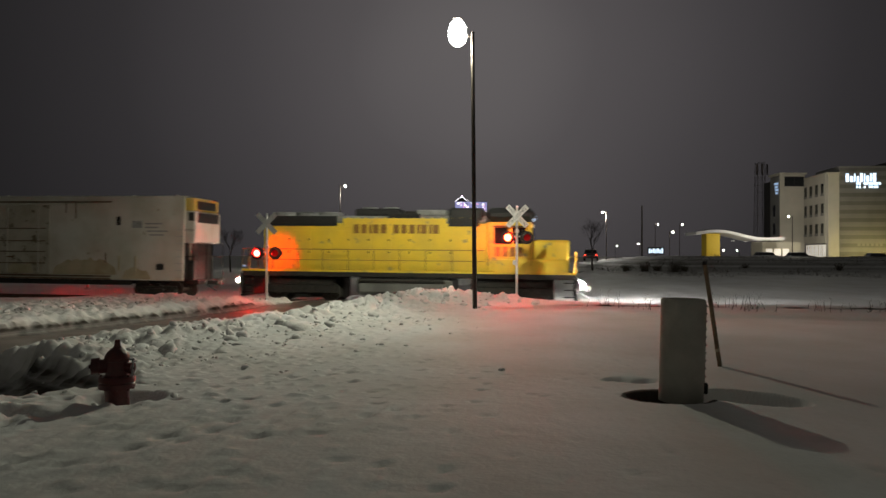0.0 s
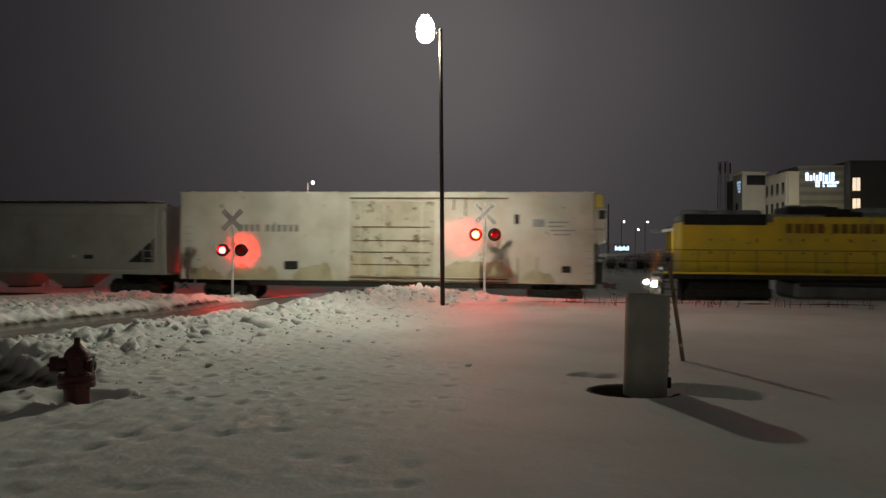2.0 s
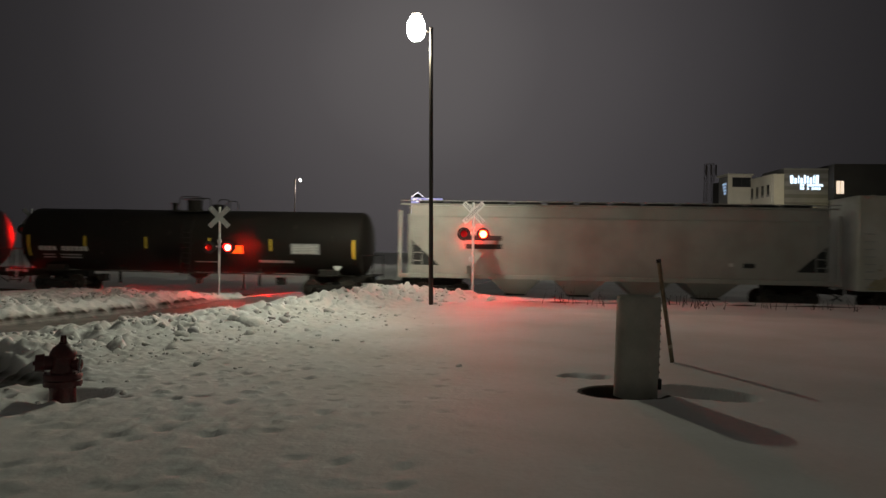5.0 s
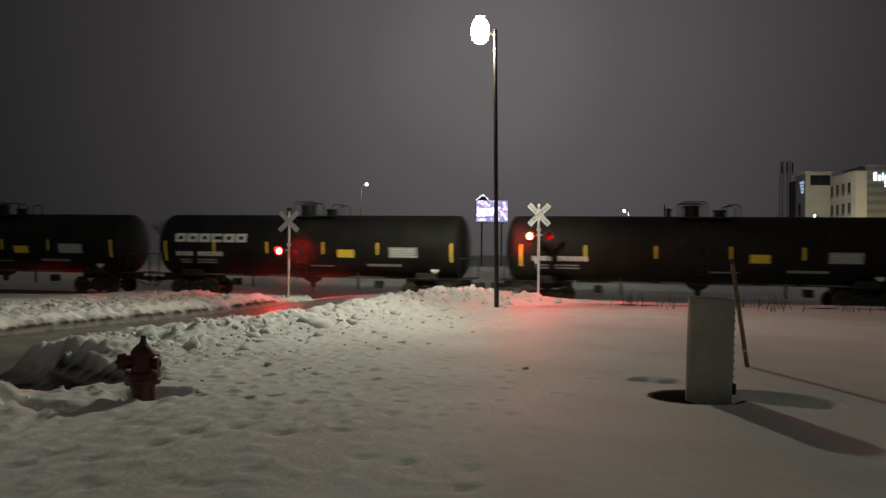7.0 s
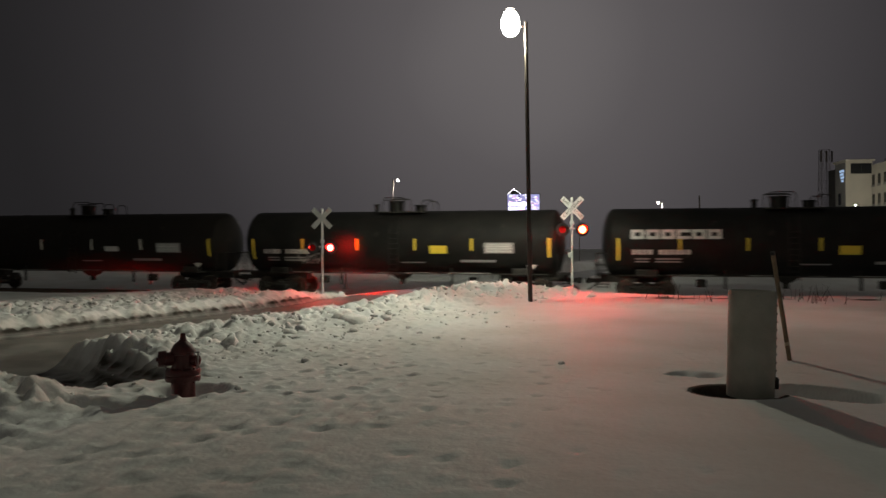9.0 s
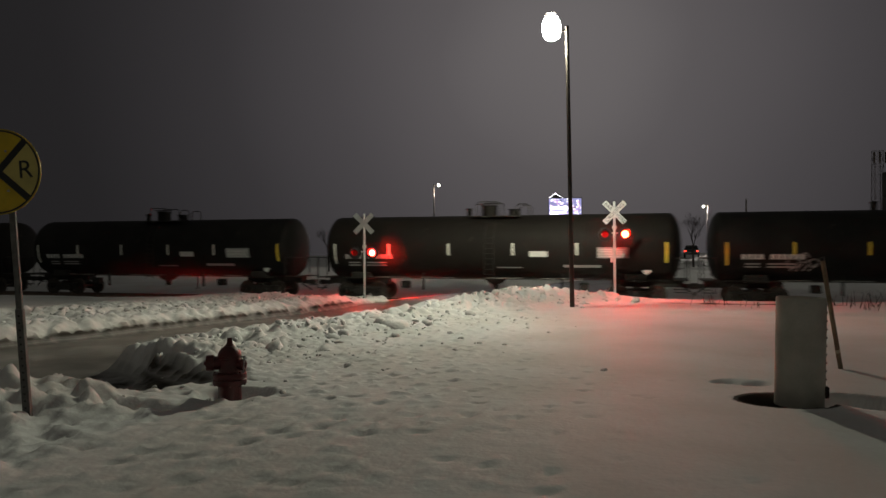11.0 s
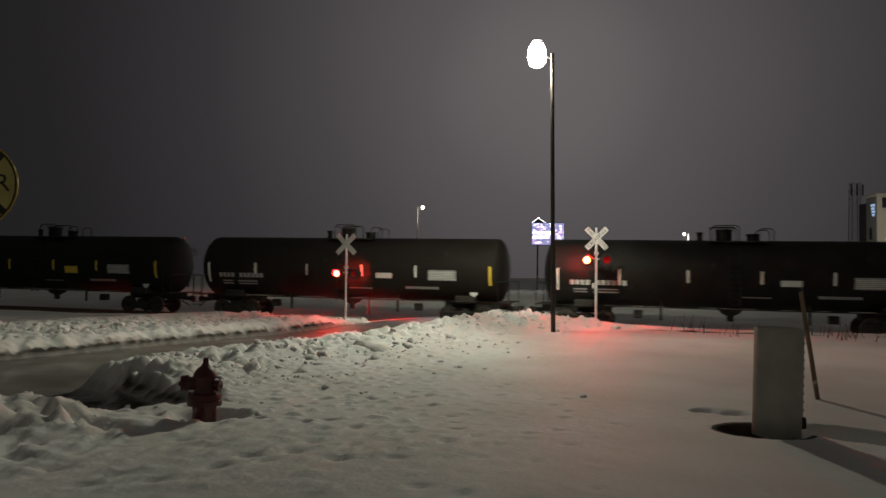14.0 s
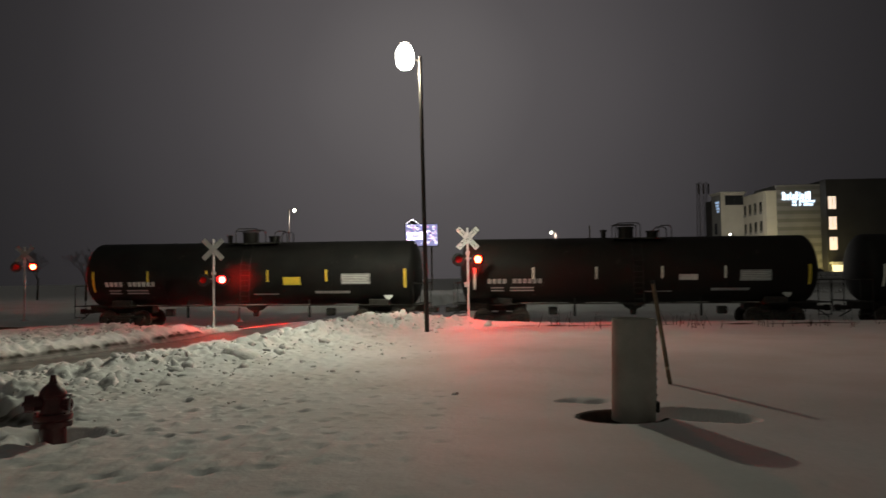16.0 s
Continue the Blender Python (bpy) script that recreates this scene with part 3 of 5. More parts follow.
def fire_hydrant(m):
    e = thing("fire_hydrant", "dark red cast-iron fire hydrant standing in dug-out snow", "hydrant", m=m)
    part("barrel", lathe([(0, 0), (.148, 0), (.145, .10), (.143, .25), (0, .25)], 28), M["hydrant"], e, smooth=True)
    part("break_flange", lathe([(.143, .25), (.205, .255), (.210, .27), (.210, .315), (.200, .322), (.200, .330), (.210, .338), (.210, .385), (.200, .40), (.135, .405)], 28), M["hydrant"], e, smooth=True)
    part("upper_body", lathe([(.136, .40), (.132, .46), (.132, .58), (.150, .585), (.150, .615), (0, .615)], 28), M["hydrant"], e, smooth=True)
    part("bonnet", lathe([(.146, .615), (.138, .65), (.108, .70), (.065, .735), (.050, .745), (.048, .76), (0, .76)], 28), M["hydrant"], e, smooth=True)
    part("operating_nut", lathe([(.038, .76), (.030, .84), (0, .84)], 5), M["hydrant"], e)
    for a in range(8):
        c, s = math.cos(a * .785 + .3), math.sin(a * .785 + .3)
        part("bolt", rod((.180 * c, .180 * s, .235), (.180 * c, .180 * s, .42), .013, seg=6), M["hydrant"], e)
    n = part("pumper_nozzle", rod((-.10, -.03, .525), (-.20, -.06, .525), .085, seg=18), M["hydrant"], e)
    part("cap", rod((-.185, -.055, .525), (-.275, -.082, .525), .108, .098, seg=14), M["hydrant"], n)
    part("cap_nut", rod((-.275, -.082, .525), (-.30, -.09, .525), .026, seg=5), M["hydrant"], n)
    for a in (75, -12):
        d = Vector((math.cos(radians(a)), math.sin(radians(a)), 0))
        z = Vector((0, 0, .50))
        n = part("hose_nozzle", rod(d * .10 + z, d * .17 + z, .058, seg=16), M["hydrant"], e)
        part("cap", rod(d * .16 + z, d * .205 + z, .070, seg=12), M["hydrant"], n)
        part("cap_nut", rod(d * .205 + z, d * .23 + z, .02, seg=5), M["hydrant"], n)
    part("bracket", box(.10, .205, -.014, .014, .588, .612, .004), M["galv"], e, "bright metal marker bracket")
    part("marker_rod", rod((.20, -.08, .41), (.20, -.04, .60), .011, seg=8), M["galv"], e)
    return e


fire_hydrant(pose(-3.765, 8.8, 0.265, 0, 0, 6))


def plastic_pipe(m):
    e = thing("utility_pipe", "grey plastic riser pipe with a bolted seam, upright in melted snow", "pipe", m=m)
    R, H = 0.275, 1.30
    part("pipe_wall", lathe([(R, 0), (R, H - .02), (R - .008, H), (R - .022, H), (R - .03, H - .01), (R - .03, .02), (R, 0)], 48), M["pvc"], e, smooth=True)
    part("soil_fill", lathe([(0, .45), (R - .035, .45), (R - .035, .40), (0, .40)], 24), M["dark_hole"], e)
    part("foot_clamp", box(R - .03, R + .05, -.06, .06, .10, .24, .012), M["gear"], e, "dark clamp at the foot of the seam")
    part("seam_strip", box(R - .004, R + .014, -.035, .035, .16, H - .03, .004), M["pvc"], e)
    for i in range(11):
        part("bolt", rod((R + .012, 0, .22 + i * .10), (R + .034, 0, .22 + i * .10), .014, seg=6), M["galv"], e, "small steel bolt" if i == 0 else "")
    for a in (200, 265, 330):
        c, s = math.cos(radians(a)), math.sin(radians(a))
        part("rim_screw", rod((R * c, R * s, H - .05), ((R + .014) * c, (R + .014) * s, H - .05), .009, seg=6), M["galv"], e)
    return e


plastic_pipe(pose(3.225, 9.35, 0.30, 0.6, 1.2, 0))
part_hole = part("bare_soil", lathe([(0, .02), (.30, .03), (.44, .0), (.48, -.05)], 30), M["dark_hole"], smooth=True)
part_hole.matrix_basis = pose(3.00, 9.22, 0.10)
tagged(part_hole, "dark bare soil in the melted ring round the pipe", "soil", kind="stuff")


def wooden_stake():
    a, b = Vector((4.591, 11.672, 0.25)), Vector((4.335, 11.70, 2.06))
    e = thing("marker_stake", "leaning weathered wooden marker stake with a taped foot", "stake")
    m = Matrix.Translation(a) @ (b - a).to_track_quat("Z", "Y").to_matrix().to_4x4()
    L = (b - a).length
    bm = box(-.022, .022, -.048, .048, 0, L, .004)
    bmesh.ops.transform(bm, matrix=m @ Matrix.Rotation(radians(62), 4, "Z"), verts=bm.verts)
    part("board", bm, M["wood"], e)
    bm = box(-.0245, .0245, -.0505, .0505, .38, .43)
    bmesh.ops.transform(bm, matrix=m @ Matrix.Rotation(radians(62), 4, "Z"), verts=bm.verts)
    part("tape", bm, M["tape"], e, "pale tape band")
    bm = box(-.0255, .0255, -.0515, .0515, L - .05, L + .004)
    bmesh.ops.transform(bm, matrix=m @ Matrix.Rotation(radians(62), 4, "Z"), verts=bm.verts)
    part("tip", bm, M["black"], e, "dark painted tip")


wooden_stake()


def street_lamp(m, H, reach, heading, label, head=0.34, lens=None, group="", tall=1.0):
    e = thing("street_lamp", label, "street lamp", group, m)
    k = head / .43
    part("base", lathe([(0, -.35), (.16, -.35), (.16, -.29), (.12, -.25), (0, -.25)], 16), M["concrete"], e)
    part("pole", rod((0, 0, -.3), (0, 0, H), .078, .060, 14), M["pole"], e, smooth=True)
    part("pole_cap", lathe([(.07, H), (.06, H + .04), (0, H + .05)], 12), M["pole"], e)
    c, s = math.cos(radians(heading)), math.sin(radians(heading))
    part("arm", rod((0, 0, H - .12), (reach * .62 * c, reach * .62 * s, H - .05), .035, seg=8), M["pole"], e)
    hd = pose(reach * c, reach * s, H - .06, 0, 0, heading)
    top = .30 * tall * k
    bm = lathe([(0, top + .05), (head * .30, top + .035), (head * .40, top + .002), (0, top + .002)], 16)
    bmesh.ops.transform(bm, matrix=hd, verts=bm.verts)
    h = part("lamp_head", bm, M["pole"], e)
    bm = lathe([(0, -.36 * k), (head * .35, -.33 * k), (head * .62, -.22 * k), (head * .72, -.02 * top), (head * .68, .47 * top), (head * .46, .83 * top), (0, top)], 20, hd)
    part("lens", bm, lens or G["lamp"], h, "blazing white lamp lens", smooth=True)
    return e


street_lamp(Matrix.Translation((1.034, 24.0, 0.45)) @ pose(0, 0, 0, 0, -0.65, 0), 9.07, 0.50, 182, "tall dark brown steel street lamp, lit, in a snow pile", 0.43, tall=1.75)


def warning_sign(m):
    e = thing("railroad_warning_sign", "round yellow railroad advance warning sign on a steel post", "road sign", m=m)
    part("post", box(-.032, .032, -.02, .02, -.3, 2.98, .006), M["post_dull"], e)
    part("sleeve", box(-.040, .040, -.028, .028, -.3, 1.15, .006), M["post_dull"], e, "thicker perforated lower sleeve")
    for k in range(14):
        part("hole", rod((0, -.0285, .1 + k * .075), (0, -.0300, .1 + k * .075), .012, seg=8), M["black"], e)
    R = .455
    d = part("sign_disc", lathe([(0, -.004), (R, -.004), (R, .004), (0, .004)], 48, Matrix.Translation((-.10, -.03, 2.61)) @ Matrix.Rotation(radians(90), 4, "X")), M["yellow_sign"], e, "yellow sheeting disc")
    bm = lathe([(R - .03, 0), (R - .012, 0), (R - .012, .003), (R - .03, .003)], 48, Matrix.Translation((-.10, -.035, 2.61)) @ Matrix.Rotation(radians(90), 4, "X"))
    part("border", bm, M["letter"], d, "black border ring")
    for side in (0, math.pi):
        bm = bmesh.new()
        arc = [(0.0, 0.0)] + [((R - .031) * math.cos(side + radians(-45 + 7.5 * k)), (R - .031) * math.sin(side + radians(-45 + 7.5 * k))) for k in range(13)]
        back, front = ([bm.verts.new((x - .10, y, z + 2.61)) for x, z in arc] for y in (-.0345, -.0355))
        bm.faces.new(front)
        bm.faces.new(back[::-1])
        for k in range(len(arc)):
            bm.faces.new((back[k], back[(k + 1) % 14], front[(k + 1) % 14], front[k]))
        bmesh.ops.recalc_face_normals(bm, faces=bm.faces)
        part("quadrant", bm, M["yellow_pale"], d, "paler faded quadrant")
    for a in (45, -45):
        bm = bmesh.new()
        add_box(bm, -R + .03, R - .03, -.0025, .0025, -.035, .035, m=Matrix.Translation((-.10, -.0375 - (.001 if a > 0 else 0), 2.61)) @ Matrix.Rotation(radians(a), 4, "Y"))
        part("cross_bar", bm, M["letter"], d)
    for x in (-.29, .29):
        bm = text_bm("R", .27)
        bmesh.ops.transform(bm, matrix=Matrix.Translation((x - .10, -.037, 2.605)) @ Matrix.Rotation(radians(90), 4, "X"), verts=bm.verts)
        part("letter", bm, M["letter"], d, "black letter R")
    for z in (2.40, 2.82):
        part("bolt", rod((0, -.036, z), (0, -.05, z), .012, seg=6), M["galv"], e)


warning_sign(pose(-5.22, 7.05, 0.45, 0, -4.2, 8))

# ---------- crossing signals ----------
LAMP_BLOCKS = []


def crossing_signal(m, lettered=True, cross_z=3.75, lamp_z=2.55, label="", small_sign=True, lens=("red", "red")):
    e = thing("crossing_signal", label, "crossing signal", "flashing signals of the crossing", m)
    part("base", lathe([(0, 0), (.20, 0), (.20, .03), (.10, .08), (.075, .30), (0, .30)], 16), M["alu"], e)
    part("mast", rod((0, 0, .02), (0, 0, cross_z + .42), .055, seg=14), M["alu"], e, smooth=True)
    part("mast_cap", lathe([(.06, cross_z + .42), (.05, cross_z + .46), (0, cross_z + .47)], 12), M["alu"], e)
    for k, (a, words) in enumerate(((45, ("RAIL", "ROAD")), (-45, ("CROSSING",)))):
        t = Matrix.Translation((0, -.075 - .02 * k, cross_z)) @ Matrix.Rotation(radians(a), 4, "Y")
        bm = bmesh.new()
        add_box(bm, -.61, .61, -.004, .004, -.115, .115, m=t)
        b = part("crossbuck_board", bm, M["white_sign"] if lettered else M["sign_back"], e)
        if lettered:
            for wd, dx in zip(words, (-.36, .36) if len(words) == 2 else (0,)):
                bm = text_bm(wd, .20 if len(words) == 2 else .215)
                bmesh.ops.transform(bm, matrix=t @ Matrix.Translation((dx, -.007, 0)) @ Matrix.Rotation(radians(90), 4, "X"), verts=bm.verts)
                part("lettering", bm, M["letter"], b, "black letters " + wd)
        else:
            for dx in (-.5, .5):
                bm = rod((dx, -.004, 0), (dx, -.014, 0), .02, seg=8)
                bmesh.ops.transform(bm, matrix=t, verts=bm.verts)
                part("bolt", bm, M["galv"], b)
    part("junction_box", box(-.09, .09, -.07, .07, lamp_z + .22, lamp_z + .36, .015), M["alu"], e)
    part("crossarm", rod((-.38, 0, lamp_z + .05), (.38, 0, lamp_z + .05), .03, seg=10), M["alu"], e)
    if small_sign:
        s = part("notice_plate", box(-.19, -.02, -.085, -.075, 1.62, 1.82), M["white_sign"], e, "small pale notice plate with bars of print")
        for i in range(3):
            part("print_bar", box(-.175, -.035, -.089, -.086, 1.65 + .05 * i, 1.672 + .05 * i), M["stencil"], s)
    for side in (-1, 1):
        cx = side * .42
        tube = lathe([(.218, -.16), (.218, .16), (.148, .16), (.148, .152), (.210, .152), (.210, -.152), (.100, -.152), (.100, -.16), (.218, -.16)], 24, Matrix.Translation((cx, 0, lamp_z)) @ Matrix.Rotation(radians(90), 4, "X"))
        head = part("lamp_housing", tube, M["black"], e, "black round lamp housing", smooth=True)
        for sy in (-1,):
            bm = lathe([(.218, 0), (.29, 0), (.29, .006), (.218, .006)], 28, Matrix.Translation((cx, sy * .105, lamp_z)) @ Matrix.Rotation(radians(90), 4, "X"))
            part("background_disc", bm, M["black"], head)
            bm = bmesh.new()
            n = 14
            ring = []
            for i in range(n + 1):
                an = radians(-15 + 210 * i / n)
                ln = .24 * (0.55 + 0.45 * math.sin(min(math.pi, max(0, an))))
                ring.append([bm.verts.new((cx + r * math.cos(an), sy * (.115 + d), lamp_z + r * math.sin(an))) for r, d in ((.200, .03), (.194, ln), (.202, ln), (.210, .03))])
            for a_, b_ in zip(ring, ring[1:]):
                for i in range(4):
                    j = (i + 1) % 4
                    bm.faces.new((a_[i], a_[j], b_[j], b_[i]))
            bmesh.ops.recalc_face_normals(bm, faces=bm.faces)
            part("visor", bm, M["black"], head, smooth=True)
        # tube added behind the lamp to cut its rear beam to a round spot
        bm = lathe([(.112, .162), (.112, .60), (.120, .60), (.120, .162), (.112, .162)], 24, Matrix.Translation((cx, 0, lamp_z)) @ Matrix.Rotation(radians(-90), 4, "X"))
        part("snoot", bm, M["black"], head, smooth=True)
        # turning lamp block: glowing lenses on two faces, dark lenses on the other two
        bm = bmesh.new()
        bmesh.ops.create_cube(bm, size=.288)
        bm.normal_update()
        for f in bm.faces:
            f.material_index = 0 if f.normal.y < -.5 else 2 if f.normal.y > .5 else 1
        blk = part("lamp_block", bm, [G[lens[side > 0]], M["lens_off"], G["red_back"]], head, "red signal lens block, flashing")
        blk.location = (cx, 0, lamp_z)
        LAMP_BLOCKS.append((blk, side, (cx, 0, lamp_z)))
    return e


crossing_signal(pose(3.07, 31.5, 0.15, 0, 0, 4), True, 3.72, 2.80, "silver crossing signal mast with lettered crossbuck and flashing red lamps", True, ("red_wide", "red"))
crossing_signal(pose(-8.18, 33.0, -0.1, 0, 0, -4), False, 3.70, 2.34, "silver crossing signal mast with blank crossbuck and flashing red lamps", False, ("red_side", "red_side"))
crossing_signal(pose(-8.75, 40.5, -0.05, 0, 0, 12), False, 3.58, 2.33, "crossing signal mast behind the track with flashing red lamps", False)
crossing_signal(pose(-21.45, 43.0, 0.1, 0, 0, 25), False, 3.80, 3.08, "crossing signal mast beyond the track with flashing red lamps", False)


# crossing surface between and beside the rails
def crossing_panels():
    e = thing("level_crossing", "concrete level crossing panels, wet and snow-streaked", "crossing surface", m=TRACK)
    for y0, y1 in ((-1.45, -.85), (-.66, .66), (.85, 1.45)):
        for i in range(4):
            x0 = -7.3 + i * 2.2
            part("panel", box(x0, x0 + 2.18, y0, y1, -.12, -.01, .012), M["concrete"], e)


crossing_panels()

# ---------- train ----------
CARS = []
WHEELS = []


def bars(parent, name, material, label, x0, x1, z0, z1, y, widths, gap=0.28):
    """A row of upright bars standing for words."""
    tot = sum(abs(w) for w in widths)
    step = (x1 - x0) / tot
    x = x0
    for w in widths:
        if w > 0:
            part(name, box(x, x + w * step * (1 - gap), y - .003, y + .003, z0, z1), material, parent, label)
            label = ""
        x += abs(w) * step


def plate(x0, x1, y, z0, z1, t=0.006):
    return box(x0, x1, y - t, y, z0, z1)


def bogie(parent, x, base=1.78, r=.46, name="bogie"):
    fr = bmesh.new()
    for s in (-1, 1):
        y = s * 1.0
        add_box(fr, x - base / 2 - .22, x + base / 2 + .22, y - .09, y + .09, .52, .66, .03)
        add_box(fr, x - .42, x + .42, y - .10, y + .10, .24, .56, .04)
        for sx in (-1, 1):
            add_rod(fr, (x + sx * base / 2, y - .12, r), (x + sx * base / 2, y + .12, r), .15, seg=12)
            add_rod(fr, (x + sx * .75, y, .58), (x + sx * .35, y, .30), .06, seg=8)
        for k in (-.14, 0, .14):
            add_rod(fr, (x + k, y, .30), (x + k, y, .56), .06, seg=8)
    add_box(fr, x - .2, x + .2, -1.0, 1.0, .50, .78, .03)
    b = part(name, fr, M["gear"], parent, "grimy cast-steel truck")
    for sx in (-1, 1):
        ax = bmesh.new()
        add_rod(ax, (0, -1.0, 0), (0, 1.0, 0), .08, seg=10)
        for s in (-1, 1):
            m = Matrix.Translation((0, s * .755, 0)) @ Matrix.Rotation(radians(90), 4, "X")
            w = lathe([(0, -.05), (.12, -.07), (.16, -.03), (r - .10, -.02), (r - .07, -.065), (r, -.065), (r, .05), (r + .0, .07), (r - .07, .07), (r - .10, .03), (.16, .02), (.12, .07), (0, .06)], 28, m)
            me = bpy.data.meshes.new("t")
            w.to_mesh(me)
            w.free()
            ax.from_mesh(me)
            bpy.data.meshes.remove(me)
        wh = part("wheelset", ax, M["wheel"], b, smooth=True)
        wh.location = (x + sx * base / 2, 0, r)
        WHEELS.append((wh, (x + sx * base / 2, 0, r), r))
    return b


def coupler(parent, x, d):
    bm = bmesh.new()
    add_box(bm, min(x, x + d * .55), max(x, x + d * .55), -.10, .10, .74, .94, .02)
    add_box(bm, min(x + d * .45, x + d * .72), max(x + d * .45, x + d * .72), -.16, .16, .70, .98, .05)
    part("coupler", bm, M["gear"], parent)
    part("air_hose", rod((x + d * .1, -.35, .75), (x + d * .6, -.2, .42), .03, seg=7), M["rubber"], parent)


def tank_car(L, look_=0):
    """Black tank car; look_ picks the markings that set it apart."""
    scrawled = look_ == 4
    if scrawled:
        look_ = 0
    labels = {0: "black tank car with yellow-white reflectors and stencil panels", 1: "black tank car with a large white lettered logo",
              2: "sooty brown-black tank car with faded white markings"}
    e = thing("tank_car", "black tank car with a pale painted scrawl" if scrawled else "sooty brown tank car with yellow reflector strips" if look_ == 5 else labels[0 if look_ not in (1, 2) else look_], "tank car", "tank cars of the train")
    R, cz = 1.58, 2.68
    paint = M["tank_brown"] if look_ in (2, 5) else M["tank"]
    hl = L / 2
    prof = [(0, -hl)] + [(R * math.sin(a), -hl + .55 * (1 - math.cos(a))) for a in (math.pi / 2 * k / 8 for k in range(1, 9))]
    prof += [(R, -hl * .5), (R + .012, -hl * .5), (R + .012, -hl * .5 + .10), (R, -hl * .5 + .10), (R, 0)]
    prof = prof + [(r, -z) for r, z in prof[::-1]]
    t = Matrix.Translation((0, 0, cz)) @ Matrix.Rotation(radians(90), 4, "Y")
    part("tank_shell", lathe(prof, 56, t), paint, e, smooth=True)

    def skin(z):
        return -math.sqrt(max(0.0, R * R - (z - cz) ** 2)) - .010

    def patch(bm, x0, x1, z0, z1):
        """A thin plate that hugs the shell."""
        n = 4
        ring = []
        for i in range(n + 1):
            z = z0 + (z1 - z0) * i / n
            ring.append([bm.verts.new((x, skin(z) - o, z)) for x, o in ((x0, 0), (x1, 0), (x1, .006), (x0, .006))])
        for a, b in zip(ring, ring[1:]):
            for i in range(4):
                bm.faces.new((a[i], a[(i + 1) % 4], b[(i + 1) % 4], b[i]))
        bm.faces.new(ring[0])
        bm.faces.new(ring[-1][::-1])

    def stuck(name, mtl, x0, x1, z0, z1, label=""):
        bm = bmesh.new()
        patch(bm, x0, x1, z0, z1)
        bmesh.ops.recalc_face_normals(bm, faces=bm.faces)
        return part(name, bm, mtl, e, label)

    # reflectors along the side
    for k, fx in enumerate((.045, .21, .385, .565, .735)):
        x = -hl + L * fx
        stuck("reflector", M["refl_yellow"] if look_ in (0, 1, 5) else M["refl_white"], x - .055, x + .055, 2.28 - (.45 if k == 0 else .0), 2.84, ("yellow reflector strip" if look_ in (0, 1, 5) else "white reflector strip") if k == 0 else "")
    stuck("reflector", M["refl_yellow"], hl - .75, hl - .62, 1.95, 2.86)
    x = -hl + L * .44
    if look_ in (0, 1, 5):
        stuck("placard", M["refl_yellow"], -hl + L * .61, -hl + L * .61 + .85, 2.12, 2.50, "yellow placard")
    else:
        stuck("placard", M["stencil_white"], -hl + L * .61, -hl + L * .61 + .85, 2.20, 2.46, "pale placard")
    p = stuck("stencil_panel", M["stencil"], hl - 3.75, hl - 2.35, 2.14, 2.64, "grey stencilled data panel")
    bm = bmesh.new()
    for i in range(5):
        patch(bm, hl - 3.70 , hl - 2.42 - .1 * (i % 2), 2.20 + .08 * i, 2.235 + .08 * i)
    bmesh.ops.translate(bm, verts=bm.verts, vec=(0, -.008, 0))
    tagged(part("print_block", bm, M["stencil_white"], p), kind="stuff")
    # reporting marks as plain bars
    for i, w in enumerate((1, 1, 1, 1, 0, 1, 1, 1, 1, 1, 1)):
        if w:
            stuck("marking_bar", M["stencil_white"] if look_ != 2 else M["stencil"], -hl + 1.35 + i * .235, -hl + 1.35 + i * .235 + .17, 2.10, 2.32, "white bar of car marking" if i == 0 else "")
    bm = bmesh.new()
    for j in range(2):
        patch(bm, -hl + 1.5, -hl + 2.1, 1.74 + j * .13, 1.80 + j * .13)
        patch(bm, -hl + 2.4, -hl + 3.5, 1.74 + j * .13, 1.80 + j * .13)
    tagged(part("print_block", bm, M["stencil"], e), kind="stuff")
    bm = bmesh.new()
    patch(bm, -hl + L * .52, -hl + L * .52 + 1.2, 1.66, 1.71)
    patch(bm, -hl + L * .70, -hl + L * .70 + 1.7, 1.70, 1.82)
    tagged(part("print_block", bm, M["stencil"], e), kind="stuff")
    if look_ == 1:
        for i in range(6):
            x = -hl + 1.30 + i * .66
            bm = bmesh.new()
            patch(bm, x, x + .58, 2.80, 2.93)
            patch(bm, x, x + .58, 3.10, 3.23)
            patch(bm, x, x + .16, 2.93, 3.10)
            if i != 3:
                patch(bm, x + .42, x + .58, 2.93, 3.10)
            part("logo_shape", bm, M["stencil_white"], e, "large white logo shape" if i == 0 else "")
    if scrawled:
        bm = bmesh.new()
        x0 = -hl + L * .195
        for k in range(3):
            cx, cz_, rr = x0 + .2 + .42 * k, 1.95 + .22 * (k % 2), .24 - .03 * k
            for i in range(12):
                a, b = 2 * math.pi * i / 12, 2 * math.pi * (i + (0.9 if (i + k) % 4 else 0.3)) / 12
                add_rod(bm, (cx + rr * math.cos(a), skin(cz_ + rr * math.sin(a)), cz_ + rr * math.sin(a)), (cx + rr * math.cos(b), skin(cz_ + rr * math.sin(b)), cz_ + rr * math.sin(b)), .025, seg=5)
        for k in range(4):
            add_rod(bm, (x0 + .1 + .25 * k, skin(1.6), 1.6), (x0 + .3 + .27 * k, skin(1.9), 1.9), .025, seg=5)
        part("scrawl", bm, M["stencil"], e, "pale sprayed loops")
    # diamond hazard placard near the end
    bm = bmesh.new()
    dz = 1.55
